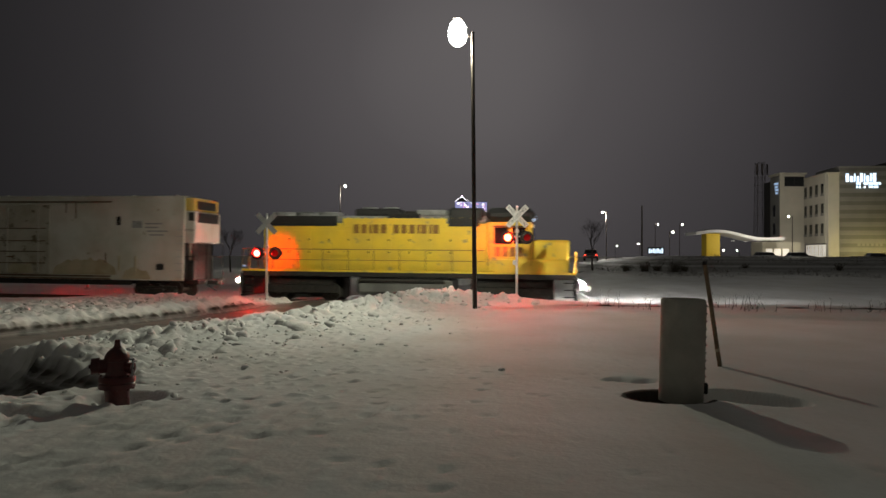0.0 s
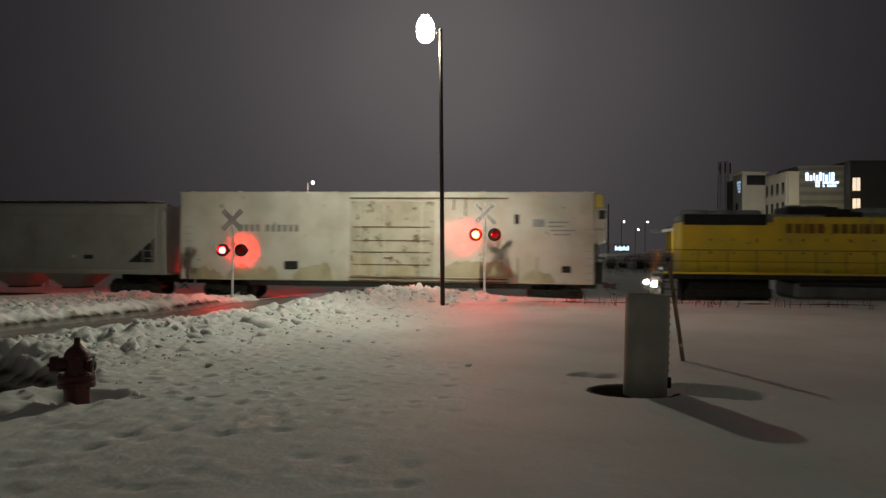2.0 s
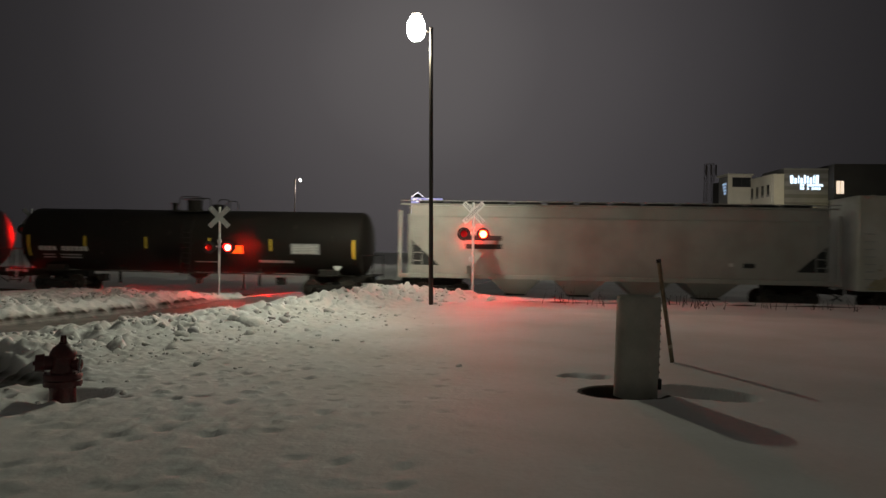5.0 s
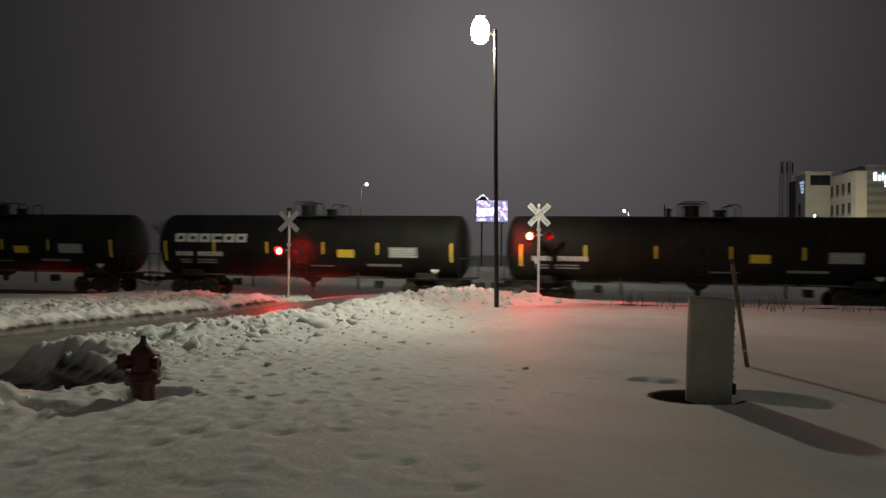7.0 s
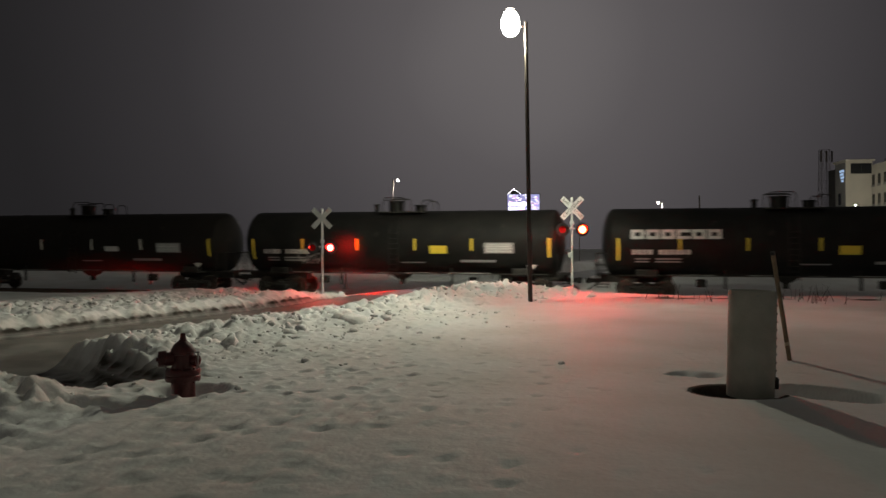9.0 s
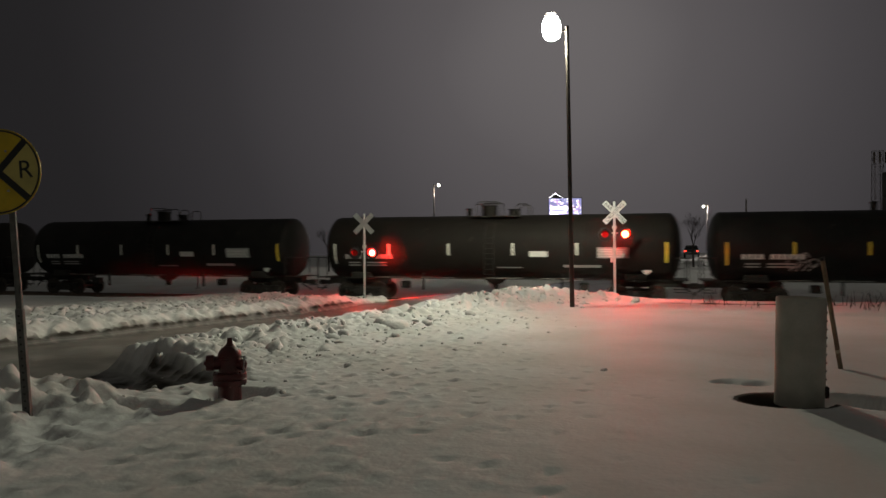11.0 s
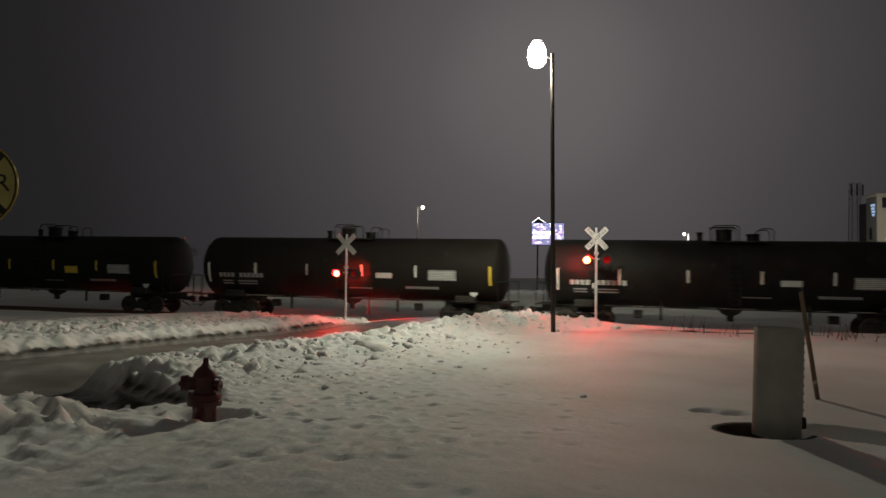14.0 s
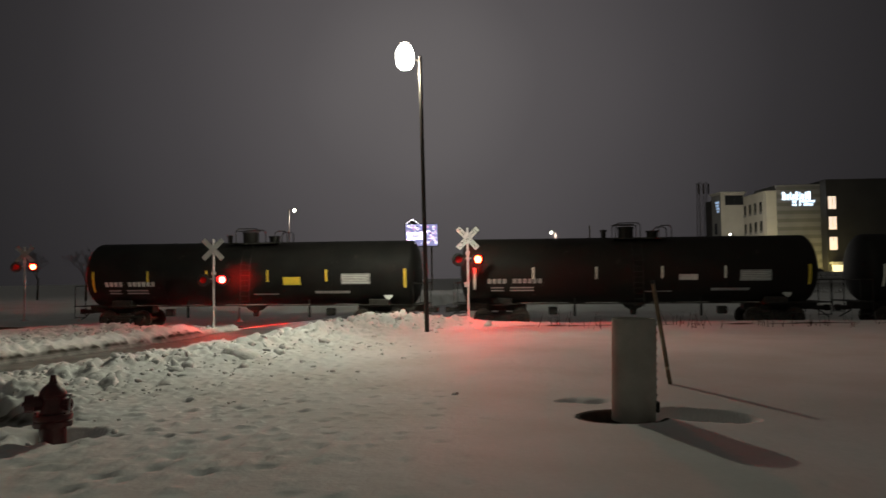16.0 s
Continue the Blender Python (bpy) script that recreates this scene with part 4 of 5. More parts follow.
    add_box(bm, -.16, .16, -.004, .004, -.16, .16, m=Matrix.Translation((hl - 1.55, skin(dz) - .03, dz)) @ Matrix.Rotation(radians(45), 4, "Y"))
    part("hazard_diamond", bm, M["stencil_white"], e, "white diamond hazard placard")
    # manway, valves and top platform
    zt = cz + R
    part("manway", lathe([(.36, zt - .08), (.36, zt + .42), (.40, zt + .42), (.40, zt + .50), (0, zt + .54)], 20, Matrix.Translation((-.3, 0, 0))), paint, e, smooth=True)
    part("valve_housing", lathe([(.26, zt - .08), (.26, zt + .22), (.30, zt + .23), (.30, zt + .30), (0, zt + .32)], 16, Matrix.Translation((.95, 0, 0))), paint, e, smooth=True)
    part("vent_valve", lathe([(.12, zt - .05), (.12, zt + .28), (.16, zt + .28), (.16, zt + .36), (0, zt + .40)], 12, Matrix.Translation((-1.35, 0, 0))), paint, e, smooth=True)
    part("platform", box(-1.0, 1.4, -1.05, -.45, zt - .12, zt - .07), M["gear"], e)
    part("platform", box(-1.0, 1.4, .45, 1.05, zt - .12, zt - .07), M["gear"], e)
    for x0, x1, zz in ((-.85, .30, .66), (1.15, 1.75, .52)):
        for y in (-.55, .55):
            bm = bmesh.new()
            pts = [(x0, zt - .12), (x0, zt + zz - .12), (x0 + .12, zt + zz), (x1 - .12, zt + zz), (x1, zt + zz - .12), (x1, zt - .12)]
            for (xa, za), (xb, zb) in zip(pts, pts[1:]):
                add_rod(bm, (xa, y, za), (xb, y, zb), .024, seg=6)
            part("guard_loop", bm, M["gear"], e)
    part("hatch_bar", box(-.95, .25, -.05, .05, zt + .56, zt + .60), M["gear"], e)
    # side ladder
    bm = bmesh.new()
    for x in (-.22, .22):
        add_rod(bm, (x, -1.66, 1.0), (x, -1.60, 3.1), .02, seg=6)
        add_rod(bm, (x, -1.60, 3.1), (x, -1.03, zt - .1), .02, seg=6)
    for k in range(9):
        add_rod(bm, (-.22, -1.655 + .003 * k, 1.1 + .25 * k), (.22, -1.655 + .003 * k, 1.1 + .25 * k), .014, seg=6)
    part("ladder", bm, M["gear"], e)
    # sills, saddles, steps, outlet, end rails
    for d in (-1, 1):
        x0, x1 = sorted((d * (hl - 3.2), d * (hl + .10)))
        part("stub_sill", box(x0, x1, -.32, .32, .78, 1.16, .03), M["gear"], e)
        x0, x1 = sorted((d * (hl - 2.5), d * (hl - 1.5)))
        part("saddle", box(x0, x1, -1.2, 1.2, 1.05, 1.42, .06), M["gear"], e)
        bm = bmesh.new()
        x0, x1 = sorted((d * (hl - .35), d * (hl + .28)))
        add_box(bm, x0, x1, -1.45, 1.45, 1.12, 1.17)
        for y in (-1.42, 1.42):
            for x in (d * (hl - .3), d * (hl + .24)):
                add_rod(bm, (x, y, .55), (x, y, 2.15), .02, seg=6)
            add_rod(bm, (d * (hl - .3), y, .6), (d * (hl + .24), y, .6), .02, seg=6)
            add_rod(bm, (d * (hl - .3), y, 2.15), (d * (hl + .24), y, 2.15), .02, seg=6)
        add_rod(bm, (d * (hl + .24), -1.42, 2.15), (d * (hl + .24), 1.42, 2.15), .02, seg=6)
        part("end_platform", bm, M["gear"], e)
        coupler(e, d * (hl + .05), d)
        bogie(e, d * (hl - 2.0))
        part("brake_fitting", box(d * (hl - 4.4) - .2, d * (hl - 4.4) + .2, -1.1, -.7, .62, .98, .03), M["gear"], e)
        part("brake_fitting", box(d * (hl - 5.4) - .05, d * (hl - 5.4) + .05, -1.2, -1.1, .55, 1.4, .01), M["gear"], e)
    bm = lathe([(.62, 1.16), (.40, .92), (.16, .80), (.14, .55), (0, .55)], 18)
    part("bottom_outlet", bm, M["gear"], e, smooth=True)
    bm = rod((-hl + .6, -1.42, 1.14), (hl - .6, -1.42, 1.14), .025, seg=6)
    part("side_rail", bm, M["gear"], e)
    # pale strips of random length along the top of the side rail
    rng = random.Random(round(L * 100))
    x = -hl + 2.9
    while x < hl - 3.2:
        w = rng.uniform(.5, 2.2)
        part("rail_strip", box(x, min(hl - 2.9, x + w), -1.450, -1.390, 1.163, 1.163 + rng.uniform(.018, .04), .006), M["slush"], e, "pale strip along the top of the side rail" if x < -hl + 3 else "")
        x += w + rng.uniform(.1, 1.6)
    return e


def ragged(x0, x1, y, z0, z1, seed, amp=.18):
    """A thin stain with an uneven upper edge."""
    rng = random.Random(seed)
    bm = bmesh.new()
    n = max(6, round((x1 - x0) / .12))
    lo = hi = None
    edge = 0
    for i in range(n + 1):
        x = x0 + (x1 - x0) * i / n
        edge = .7 * edge + rng.uniform(-amp, amp) * .6
        taper = math.sqrt(max(0.0, min(1.0, 3.5 * i / n, 6 * (1 - i / n))))
        a = bm.verts.new((x, y, z0))
        b = bm.verts.new((x, y, z0 + max(.03, (z1 - z0) * (.15 + .85 * taper) + edge * taper)))
        if lo:
            bm.faces.new((lo, a, b, hi))
        lo, hi = a, b
    r = bmesh.ops.extrude_face_region(bm, geom=bm.faces[:])
    bmesh.ops.translate(bm, verts=[v for v in r["geom"] if isinstance(v, bmesh.types.BMVert)], vec=(0, -.005, 0))
    bmesh.ops.recalc_face_normals(bm, faces=bm.faces)
    return bm


def reefer_car(L):
    e = thing("refrigerator_car", "dirty white refrigerator boxcar with ochre stains and plug door", "boxcar")
    hl, W, z0, z1 = L / 2, 1.50, .95, 5.22
    side = bmesh.new()
    add_box(side, -hl, hl - .55, -W, W, z0, z1, .04)
    part("body", side, M["reefer"], e)
    part("roof", box(-hl - .02, hl - .5, -W - .02, W + .02, z1 - .03, z1 + .04, .02), M["reefer"], e)
    for i in range(9):
        x = -hl + .6 + i * (L - 1.6) / 8
        part("roof_rib", box(x, x + .08, -W - .03, W + .03, z1 + .02, z1 + .075, .01), M["reefer"], e)
    u = part("cooling_unit", box(hl - .57, hl - .02, -W + .10, W - .10, z1 - 2.35, z1 - .72, .05), M["reefer"], e, "white cooling unit on the car end")
    part("unit_top", box(hl - .57, hl - .12, -W + .12, W - .12, z1 - .715, z1 - .06, .05), M["unit_yellow"], u, "yellow top cowl of the cooling unit")
    part("unit_grille", box(hl - .02, hl + .02, -1.1, 1.1, z1 - 1.3, z1 - .8, .01), M["grille"], u)
    part("unit_grille", box(hl - .36, hl - .06, -W + .085, -W + .099, z1 - 1.22, z1 - .80), M["grille"], u)
    part("unit_grille", box(hl - .12, hl - .08, -1.0, 1.0, z1 - .62, z1 - .2), M["grille"], u)
    for k in range(3):
        part("unit_latch", box(hl - .50 + .16 * k, hl - .46 + .16 * k, -W + .07, -W + .099, z1 - 1.75, z1 - 1.62), M["gear"], u)
    part("end_wall", box(hl - .56, hl - .50, -W + .06, W - .06, z0, z1 - 2.35), M["gear"], e, "grimy dark end wall")
    part("fuel_box", box(hl - .50, hl - .1, -1.3, -.2, z0 + .05, z0 + 1.05, .04), M["gear"], e)
    part("brake_wheel", lathe([(.24, -.02), (.28, 0), (.24, .02), (.20, 0), (.24, -.02)], 16, Matrix.Translation((hl - .30, -.95, z0 + 1.55)) @ Matrix.Rotation(radians(90), 4, "Y")), M["gear"], e)
    for yy in (-1.38, -.75, .75, 1.38):
        part("end_post", rod((hl - .45, yy, z0), (hl - .45, yy, z1 - 2.3), .035, seg=6), M["gear"], e)
    part("walkway", box(hl - .50, hl - .02, -1.42, 1.42, z0 + 1.22, z0 + 1.27), M["gear"], e)
    part("conduit", rod((hl - .40, -1.1, z0 + 1.05), (hl - .40, -1.1, z1 - 2.3), .05, seg=8), M["reefer_dirty"], e)
    y = -W - .012
    # plug door with its rods and rails
    d = part("door", box(-1.75, 2.3, y - .035, y + .03, z0 + .25, z1 - .42, .02), M["reefer_dirty"], e, "plug door with locking bars")
    for z in (1.75, 2.35, 2.9, 3.55):
        part("door_bar", box(-1.6, 2.1, y - .075, y - .035, z, z + .05, .01), M["rust"], d)
    for x in (-1.3, -.1, 1.7):
        part("lock_rod", rod((x, y - .06, z0 + .35), (x, y - .06, z1 - .6), .025, seg=7), M["reefer"], d)
    part("handle", box(-.1, .3, y - .10, y - .06, 2.05, 2.13, .01), M["rust"], d)
    for z, x0, x1 in ((z1 - .30, -1.8, 5.8), (z0 + .16, -1.8, 5.8), (z0 + .02, -1.8, 5.8)):
        part("door_rail", box(x0, x1, y - .06, y + .02, z, z + .07, .01), M["rust"], e)
    # stained lower panel
    part("stain_patch", ragged(2.5, 6.1, y + .008, z0 + .26, z0 + 1.05, 1, .14), M["stain"], e, "ochre stained lower panel")
    for k, (a, b, zz) in enumerate(((-hl + .4, -hl + 2.2, .45), (-hl + 2.4, -hl + 5.0, .7), (-4.6, -2.6, .75), (-1.7, -.5, 1.3), (-.1, 1.4, .8), (6.4, 8.0, .55))):
        part("stain_patch", ragged(a, b, y + (.008 if abs(a + .7) > 1.6 else -.0355), z0 + (.06 if abs(a + .7) > 1.6 else .30), z0 + zz, 20 + k, .22), M["stain"], e)
    for k, (x, zz, ln) in enumerate(((3.2, z1 - .32, .5), (3.75, z1 - .32, .8), (-1.2, z1 - .45, .4), (.4, z1 - .45, .6), (5.45, z0 + 1.4, .5))):
        part("rust_streak", box(x, x + .07, y - .004, y + .002, zz - ln, zz), M["rust"], e)
    for x in (6.2, 7.1):
        part("post", box(x, x + .10, y - .05, y + .02, z0 + .45, z0 + 1.25, .01), M["stain"], e)
    for x in (-hl + .25, hl - .95):
        for k in range(8):
            part("ladder_rung", rod((x, y - .06, 1.15 + k * .34), (x + .42, y - .06, 1.15 + k * .34), .016, seg=6), M["galv"], e)
    for x0, x1, z in ((6.10, 6.30, 4.10),):
        part("vent_door", box(x0, x1, y - .03, y + .01, z - .35, z + .1, .01), M["gear"], e)
    part("meter_box", box(-5.0, -4.35, y - .06, y + .01, z0 + .55, z0 + .95, .02), M["gear"], e)
    part("filler_box", box(8.3, 8.7, y - .05, y + .01, z0 + .55, z0 + .85, .02), M["gear"], e)
    bars(e, "marking_bar", M["roof_grey"], "dark grey bar of car marking", -hl + 3.0, -hl + 6.1, 3.32, 3.66, y, (1, 1, 1, 1, -.7, 1, 1, 1, 1, 1, 1), .35)
    part("crest_plate", plate(6.95, 7.50, y, 3.62, 3.98), M["stencil"], e, "grey crest")
    bm = bmesh.new()
    for i, (x0, x1) in enumerate(((7.65, 8.6), (7.65, 8.4), (7.75, 8.9), (7.9, 8.7))):
        add_box(bm, x0, x1, y - .003, y + .003, 3.80 - .19 * i, 3.88 - .19 * i)
    tagged(part("print_block", bm, M["stencil"], e), kind="stuff")
    part("underframe", box(-hl + .3, hl - .3, -.4, .4, .72, z0 + .02, .03), M["gear"], e)
    part("side_sill", box(-hl + 3.6, hl - 3.4, -W + .02, -W + .10, .70, z0 + .02, .02), M["gear"], e)
    bm = bmesh.new()
    for yy in (-1.4, 1.4):
        add_rod(bm, (hl + .15, yy, .9), (hl + .15, yy, 2.9), .022, seg=6)
    add_rod(bm, (hl + .15, -1.4, 2.9), (hl + .15, 1.4, 2.9), .022, seg=6)
    add_box(bm, hl - .2, hl + .22, -1.45, 1.45, .95, 1.0)
    part("end_platform", bm, M["gear"], e)
    for dd in (-1, 1):
        coupler(e, dd * hl, dd)
        bogie(e, dd * (hl - 2.3))
    return e


def hopper_car(L):
    e = thing("covered_hopper", "pale grey covered hopper car with roof hatches", "hopper car")
    hl, W, z0, z1 = L / 2, 1.56, 1.20, 4.62
    # bulging side in cross-section, with slope-sheet ends
    sec = [(-1.40, z0), (-W, z0 + .25), (-W, 3.9), (-1.42, z1 - .05), (-.85, z1 + .02), (.85, z1 + .02), (1.42, z1 - .05), (W, 3.9), (W, z0 + .25), (1.40, z0)]
    bm = bmesh.new()
    a = [bm.verts.new((-hl + .55, y, z)) for y, z in sec]
    b = [bm.verts.new((hl - .55, y, z)) for y, z in sec]
    n = len(sec)
    for i in range(n):
        bm.faces.new((a[i], a[(i + 1) % n], b[(i + 1) % n], b[i]))
    bm.faces.new(a[::-1])
    bm.faces.new(b)
    bmesh.ops.recalc_face_normals(bm, faces=bm.faces)
    part("body", bm, M["hopper"], e, smooth=True)
    part("roof_edge", box(-hl + .1, hl - .1, -1.46, -1.30, z1 - .03, z1 + .05, .01), M["hopper"], e)
    part("roof_edge", box(-hl + .1, hl - .1, 1.30, 1.46, z1 - .03, z1 + .05, .01), M["hopper"], e)
    for i in range(12):
        x = -hl + .9 + i * (L - 1.8) / 12
        part("roof_hatch", box(x, x + (L - 1.8) / 12 - .30, -1.25, 1.25, z1 + .02, z1 + .20, .02), M["grille"], e)
    part("running_board", box(-hl + .1, hl - .1, -1.62, -1.40, z1 + .16, z1 + .19), M["hopper"], e)
    part("side_sill", box(-hl + .1, hl - .1, -W + .0, -W + .14, z0 - .05, z0 + .16, .02), M["hopper"], e)
    part("top_band", box(-hl + .56, hl - .56, -W - .02, -W + .03, 4.02, 4.09), M["hopper"], e)
    for i in range(14):
        x = -hl + 1.4 + i * (L - 2.8) / 13
        part("weld_rib", box(x, x + .03, -W - .008, -W + .02, z0 + .26, 3.88), M["hopper"], e)
    for d in (-1, 1):
        # flat dark triangle painting the shade under the slope sheet, end posts, ladder and platform
        bm = bmesh.new()
        x0, x1 = d * (hl - .62), d * (hl - 1.95)
        v = [bm.verts.new(c) for c in ((x0, -W - .006, z0 + .55), (x1, -W - .006, z0 + .55), (x0, -W - .006, z0 + 1.75), (x0, -W - .014, z0 + .55), (x1, -W - .014, z0 + .55), (x0, -W - .014, z0 + 1.75))]
        for q in ((0, 1, 2), (5, 4, 3), (0, 3, 4, 1), (1, 4, 5, 2), (2, 5, 3, 0)):
            bm.faces.new([v[i] for i in q])
        part("slope_shade", bm, M["grille"], e, "dark plate standing for the shaded opening under the slope sheet")
        bm = bmesh.new()
        for y in (-1.5, 1.5):
            xa, xb = sorted((d * (hl - .02), d * (hl - .16)))
            add_box(bm, xa, xb, y - .05, y + .05, z0 - .05, z1 - .3)
        xa, xb = sorted((d * (hl - .6), d * hl))
        add_box(bm, xa, xb, -1.5, 1.5, z0 - .06, z0)
        part("end_frame", bm, M["hopper"], e)
        bm = bmesh.new()
        for k in range(8):
            add_rod(bm, (d * (hl - .7), -W - .07, 1.2 + k * .38), (d * (hl - 1.15), -W - .07, 1.2 + k * .38), .016, seg=6)
        for xr in (.7, 1.15):
            add_rod(bm, (d * (hl - xr), -W - .07, 1.1), (d * (hl - xr), -W - .07, 3.95), .018, seg=6)
        part("ladder", bm, M["hopper"], e)
        coupler(e, d * hl, d)
        bogie(e, d * (hl - 2.0))
        part("stub_sill", box(min(d * (hl - 3), d * hl), max(d * (hl - 3), d * hl), -.35, .35, .74, 1.18, .02), M["gear"], e)
    for i in (-1.5, -.5, .5, 1.5):
        bm = bmesh.new()
        cx = i * 3.0
        lo = [bm.verts.new((cx + sx * .45, sy * .55, .42)) for sx, sy in ((-1, -1), (1, -1), (1, 1), (-1, 1))]
        hi = [bm.verts.new((cx + sx * 1.25, sy * 1.45, z0 + .02)) for sx, sy in ((-1, -1), (1, -1), (1, 1), (-1, 1))]
        for k in range(4):
            bm.faces.new((lo[k], lo[(k + 1) % 4], hi[(k + 1) % 4], hi[k]))
        bm.faces.new(lo[::-1])
        bm.faces.new(hi)
        part("hopper_chute", bm, M["hopper"], e, "sloping discharge chute")
        part("outlet_gate", box(cx - .5, cx + .5, -.65, .65, .36, .44, .01), M["gear"], e)
    bm = bmesh.new()
    y = -W - .012
    add_box(bm, -hl + 3.2, -hl + 4.9, y - .003, y + .003, 2.95, 3.18)
    add_box(bm, -hl + 3.2, -hl + 4.9, y - .003, y + .003, 2.55, 2.78)
    part("marking_block", bm, M["grille"], e, "dark bars of car marking")
    part("print_plate", plate(hl - 4.3, hl - 3.8, y, 1.9, 2.1), M["grille"], e)
    part("print_plate", plate(hl - 4.95, hl - 4.75, y, 1.95, 2.1), M["stencil_white"], e)
    return e


def locomotive(L):
    e = thing("diesel_locomotive", "yellow and grey diesel freight locomotive with dark roof", "locomotive")
    hl, zd = L / 2, 1.60
    part("frame_sill", box(-hl, hl, -1.48, 1.48, 1.28, zd, .03), M["gear"], e)
    part("sill_stripe", box(-hl, hl, -1.492, -1.48, zd - .08, zd + .02), M["yellow"], e, "yellow edge stripe")
    # long hood: lower body, raised centre section, radiator, roof
    hood = part("long_hood", box(-hl + .9, 4.0, -.92, .92, zd, 3.92, .04), M["yellow"], e, "yellow long hood")
    part("hood_roof", box(-hl + .9, 4.0, -.90, .90, 3.92, 4.30, .10), M["roof_grey"], e)
    part("raised_panel", box(-hl + 5.0, 2.0, -.965, -.915, 3.70, 4.16, .01), M["yellow"], e)
    for x0, x1 in ((-hl + 1.0, -hl + 4.7), (2.1, 3.6), (-.9, .7)):
        g = part("radiator_grille", box(x0, x1, -.96, -.91, 3.78 if x0 != -.9 else 4.17, 4.28 if x0 != -.9 else 4.40, .01), M["grille"], e, "dark radiator grille")
        for k in range(6):
            part("slat", box(x0 + .05, x1 - .05, -.975, -.955, (3.82 if x0 != -.9 else 4.19) + k * (.07 if x0 != -.9 else .03), (3.84 if x0 != -.9 else 4.20) + k * (.07 if x0 != -.9 else .03)), M["gear"], g)
    for x in (-hl + 1.7, -hl + 2.9, -hl + 4.1):
        part("roof_fan", lathe([(.62, 4.28), (.62, 4.46), (.55, 4.50), (0, 4.50)], 24, Matrix.Translation((x, 0, 0))), M["roof_grey"], e, smooth=True)
    for k in range(14):
        x = -hl + 5.2 + k * .47
        part("roof_bolt_cover", box(x, x + .12, -.97, -.92, 4.165, 4.20), M["yellow"], e)
    part("inertial_hatch", box(.5, 2.0, -.80, .80, 4.28, 4.60, .06), M["roof_grey"], e)
    part("dynamic_brake_hatch", box(-2.6, -.3, -.88, .88, 4.28, 4.64, .08), M["grille"], e, "dark dynamic brake housing")
    for x in (-2.05, -.95):
        part("roof_fan", lathe([(.42, 4.62), (.42, 4.72), (.37, 4.75), (0, 4.75)], 20, Matrix.Translation((x, 0, 0))), M["roof_grey"], e, smooth=True)
    part("exhaust_stack", box(-.2, .5, -.3, .3, 4.28, 4.56, .04), M["gear"], e)
    part("air_horn", rod((1.4, -.3, 4.42), (1.9, -.3, 4.46), .05, .09), M["gear"], e)
    part("air_filter_box", box(2.1, 3.8, -.95, .95, 4.02, 4.68, .10), M["grille"], e)
    # hood doors
    for i in range(9):
        x = -hl + 1.4 + i * 1.02
        hd_ = part("hood_door", box(x, x + .92, -.935, -.915, zd + .25, 3.55, .008), M["yellow"], hood)
        part("latch", box(x + .80, x + .86, -.950, -.936, 2.45, 2.55), M["gear"], hd_)
        part("latch", box(x + .80, x + .86, -.950, -.936, 3.05, 3.15), M["gear"], hd_)
    # cab and nose
    cab = part("cab", box(4.0, 6.15, -1.42, 1.42, zd, 3.98, .06), M["yellow"], e, "yellow cab")
    part("cab_roof", box(3.93, 6.25, -1.44, 1.44, 3.98, 4.66, .26), M["grille"], cab)
    for x0, x1 in ((4.35, 5.0), (5.2, 5.85)):
        part("side_window", box(x0, x1, -1.435, -1.415, 2.95, 3.72, .02), M["cab_glass"], cab)
    part("sun_visor", box(4.30, 5.90, -1.62, -1.42, 3.74, 3.80, .01), M["grille"], cab)
    part("cab_door", box(5.92, 6.10, -1.432, -1.415, zd + .1, 3.70, .01), M["yellow"], cab)
    for x in (4.10, 6.12):
        part("grab_iron", rod((x, -1.47, 1.9), (x, -1.47, 3.5), .016, seg=6), M["red_letter"], cab)
    for y0, y1 in ((-1.2, -.15), (.15, 1.2)):
        part("windscreen", box(6.14, 6.17, y0, y1, 3.1, 3.75, .01), M["cab_glass"], cab)
    bars(cab, "number_bar", M["red_letter"], "dark bar of the cab number", 4.4, 5.8, 2.35, 2.80, -1.427, (1, 1, 1, 1))
    part("number_board", box(6.15, 6.20, -1.15, -.55, 4.02, 4.18), G["small_white"], cab, "lit number board")
    part("headlight", rod((6.15, 0, 4.22), (6.26, 0, 4.22), .11, seg=14), G["small_white"], cab)
    part("nose", box(6.15, hl - .30, -1.05, 1.05, zd, 3.15, .10), M["yellow"], e, "yellow short nose")
    # side steps panel under the cab
    part("battery_box", box(4.3, hl - .35, -1.46, -1.10, zd, zd + .62, .03), M["yellow"], e)
    # lettering as bars
    bars(e, "name_bar", M["red_letter"], "dark red bar of the railway name", -hl + 5.55, 1.75, 3.42, 3.86, -.972, (1, 1, .5, 1, 1, -.6, 1, 1, 1, .5, 1, .5, 1), .30)
    # handrails and stanchions
    for y in (-1.42, 1.42):
        rails = bmesh.new()
        add_rod(rails, (-hl + .2, y, 2.62), (3.9, y, 2.62), .020, seg=6)
        add_rod(rails, (-hl + .2, y, 2.10), (3.9, y, 2.10), .016, seg=6)
        part("handrail", rails, M["red_letter"], e)
        for i in range(9):
            x = -hl + .3 + i * 1.28
            part("stanchion", rod((x, y, zd), (x, y, 2.62), .022, seg=6), M["red_letter"], e)
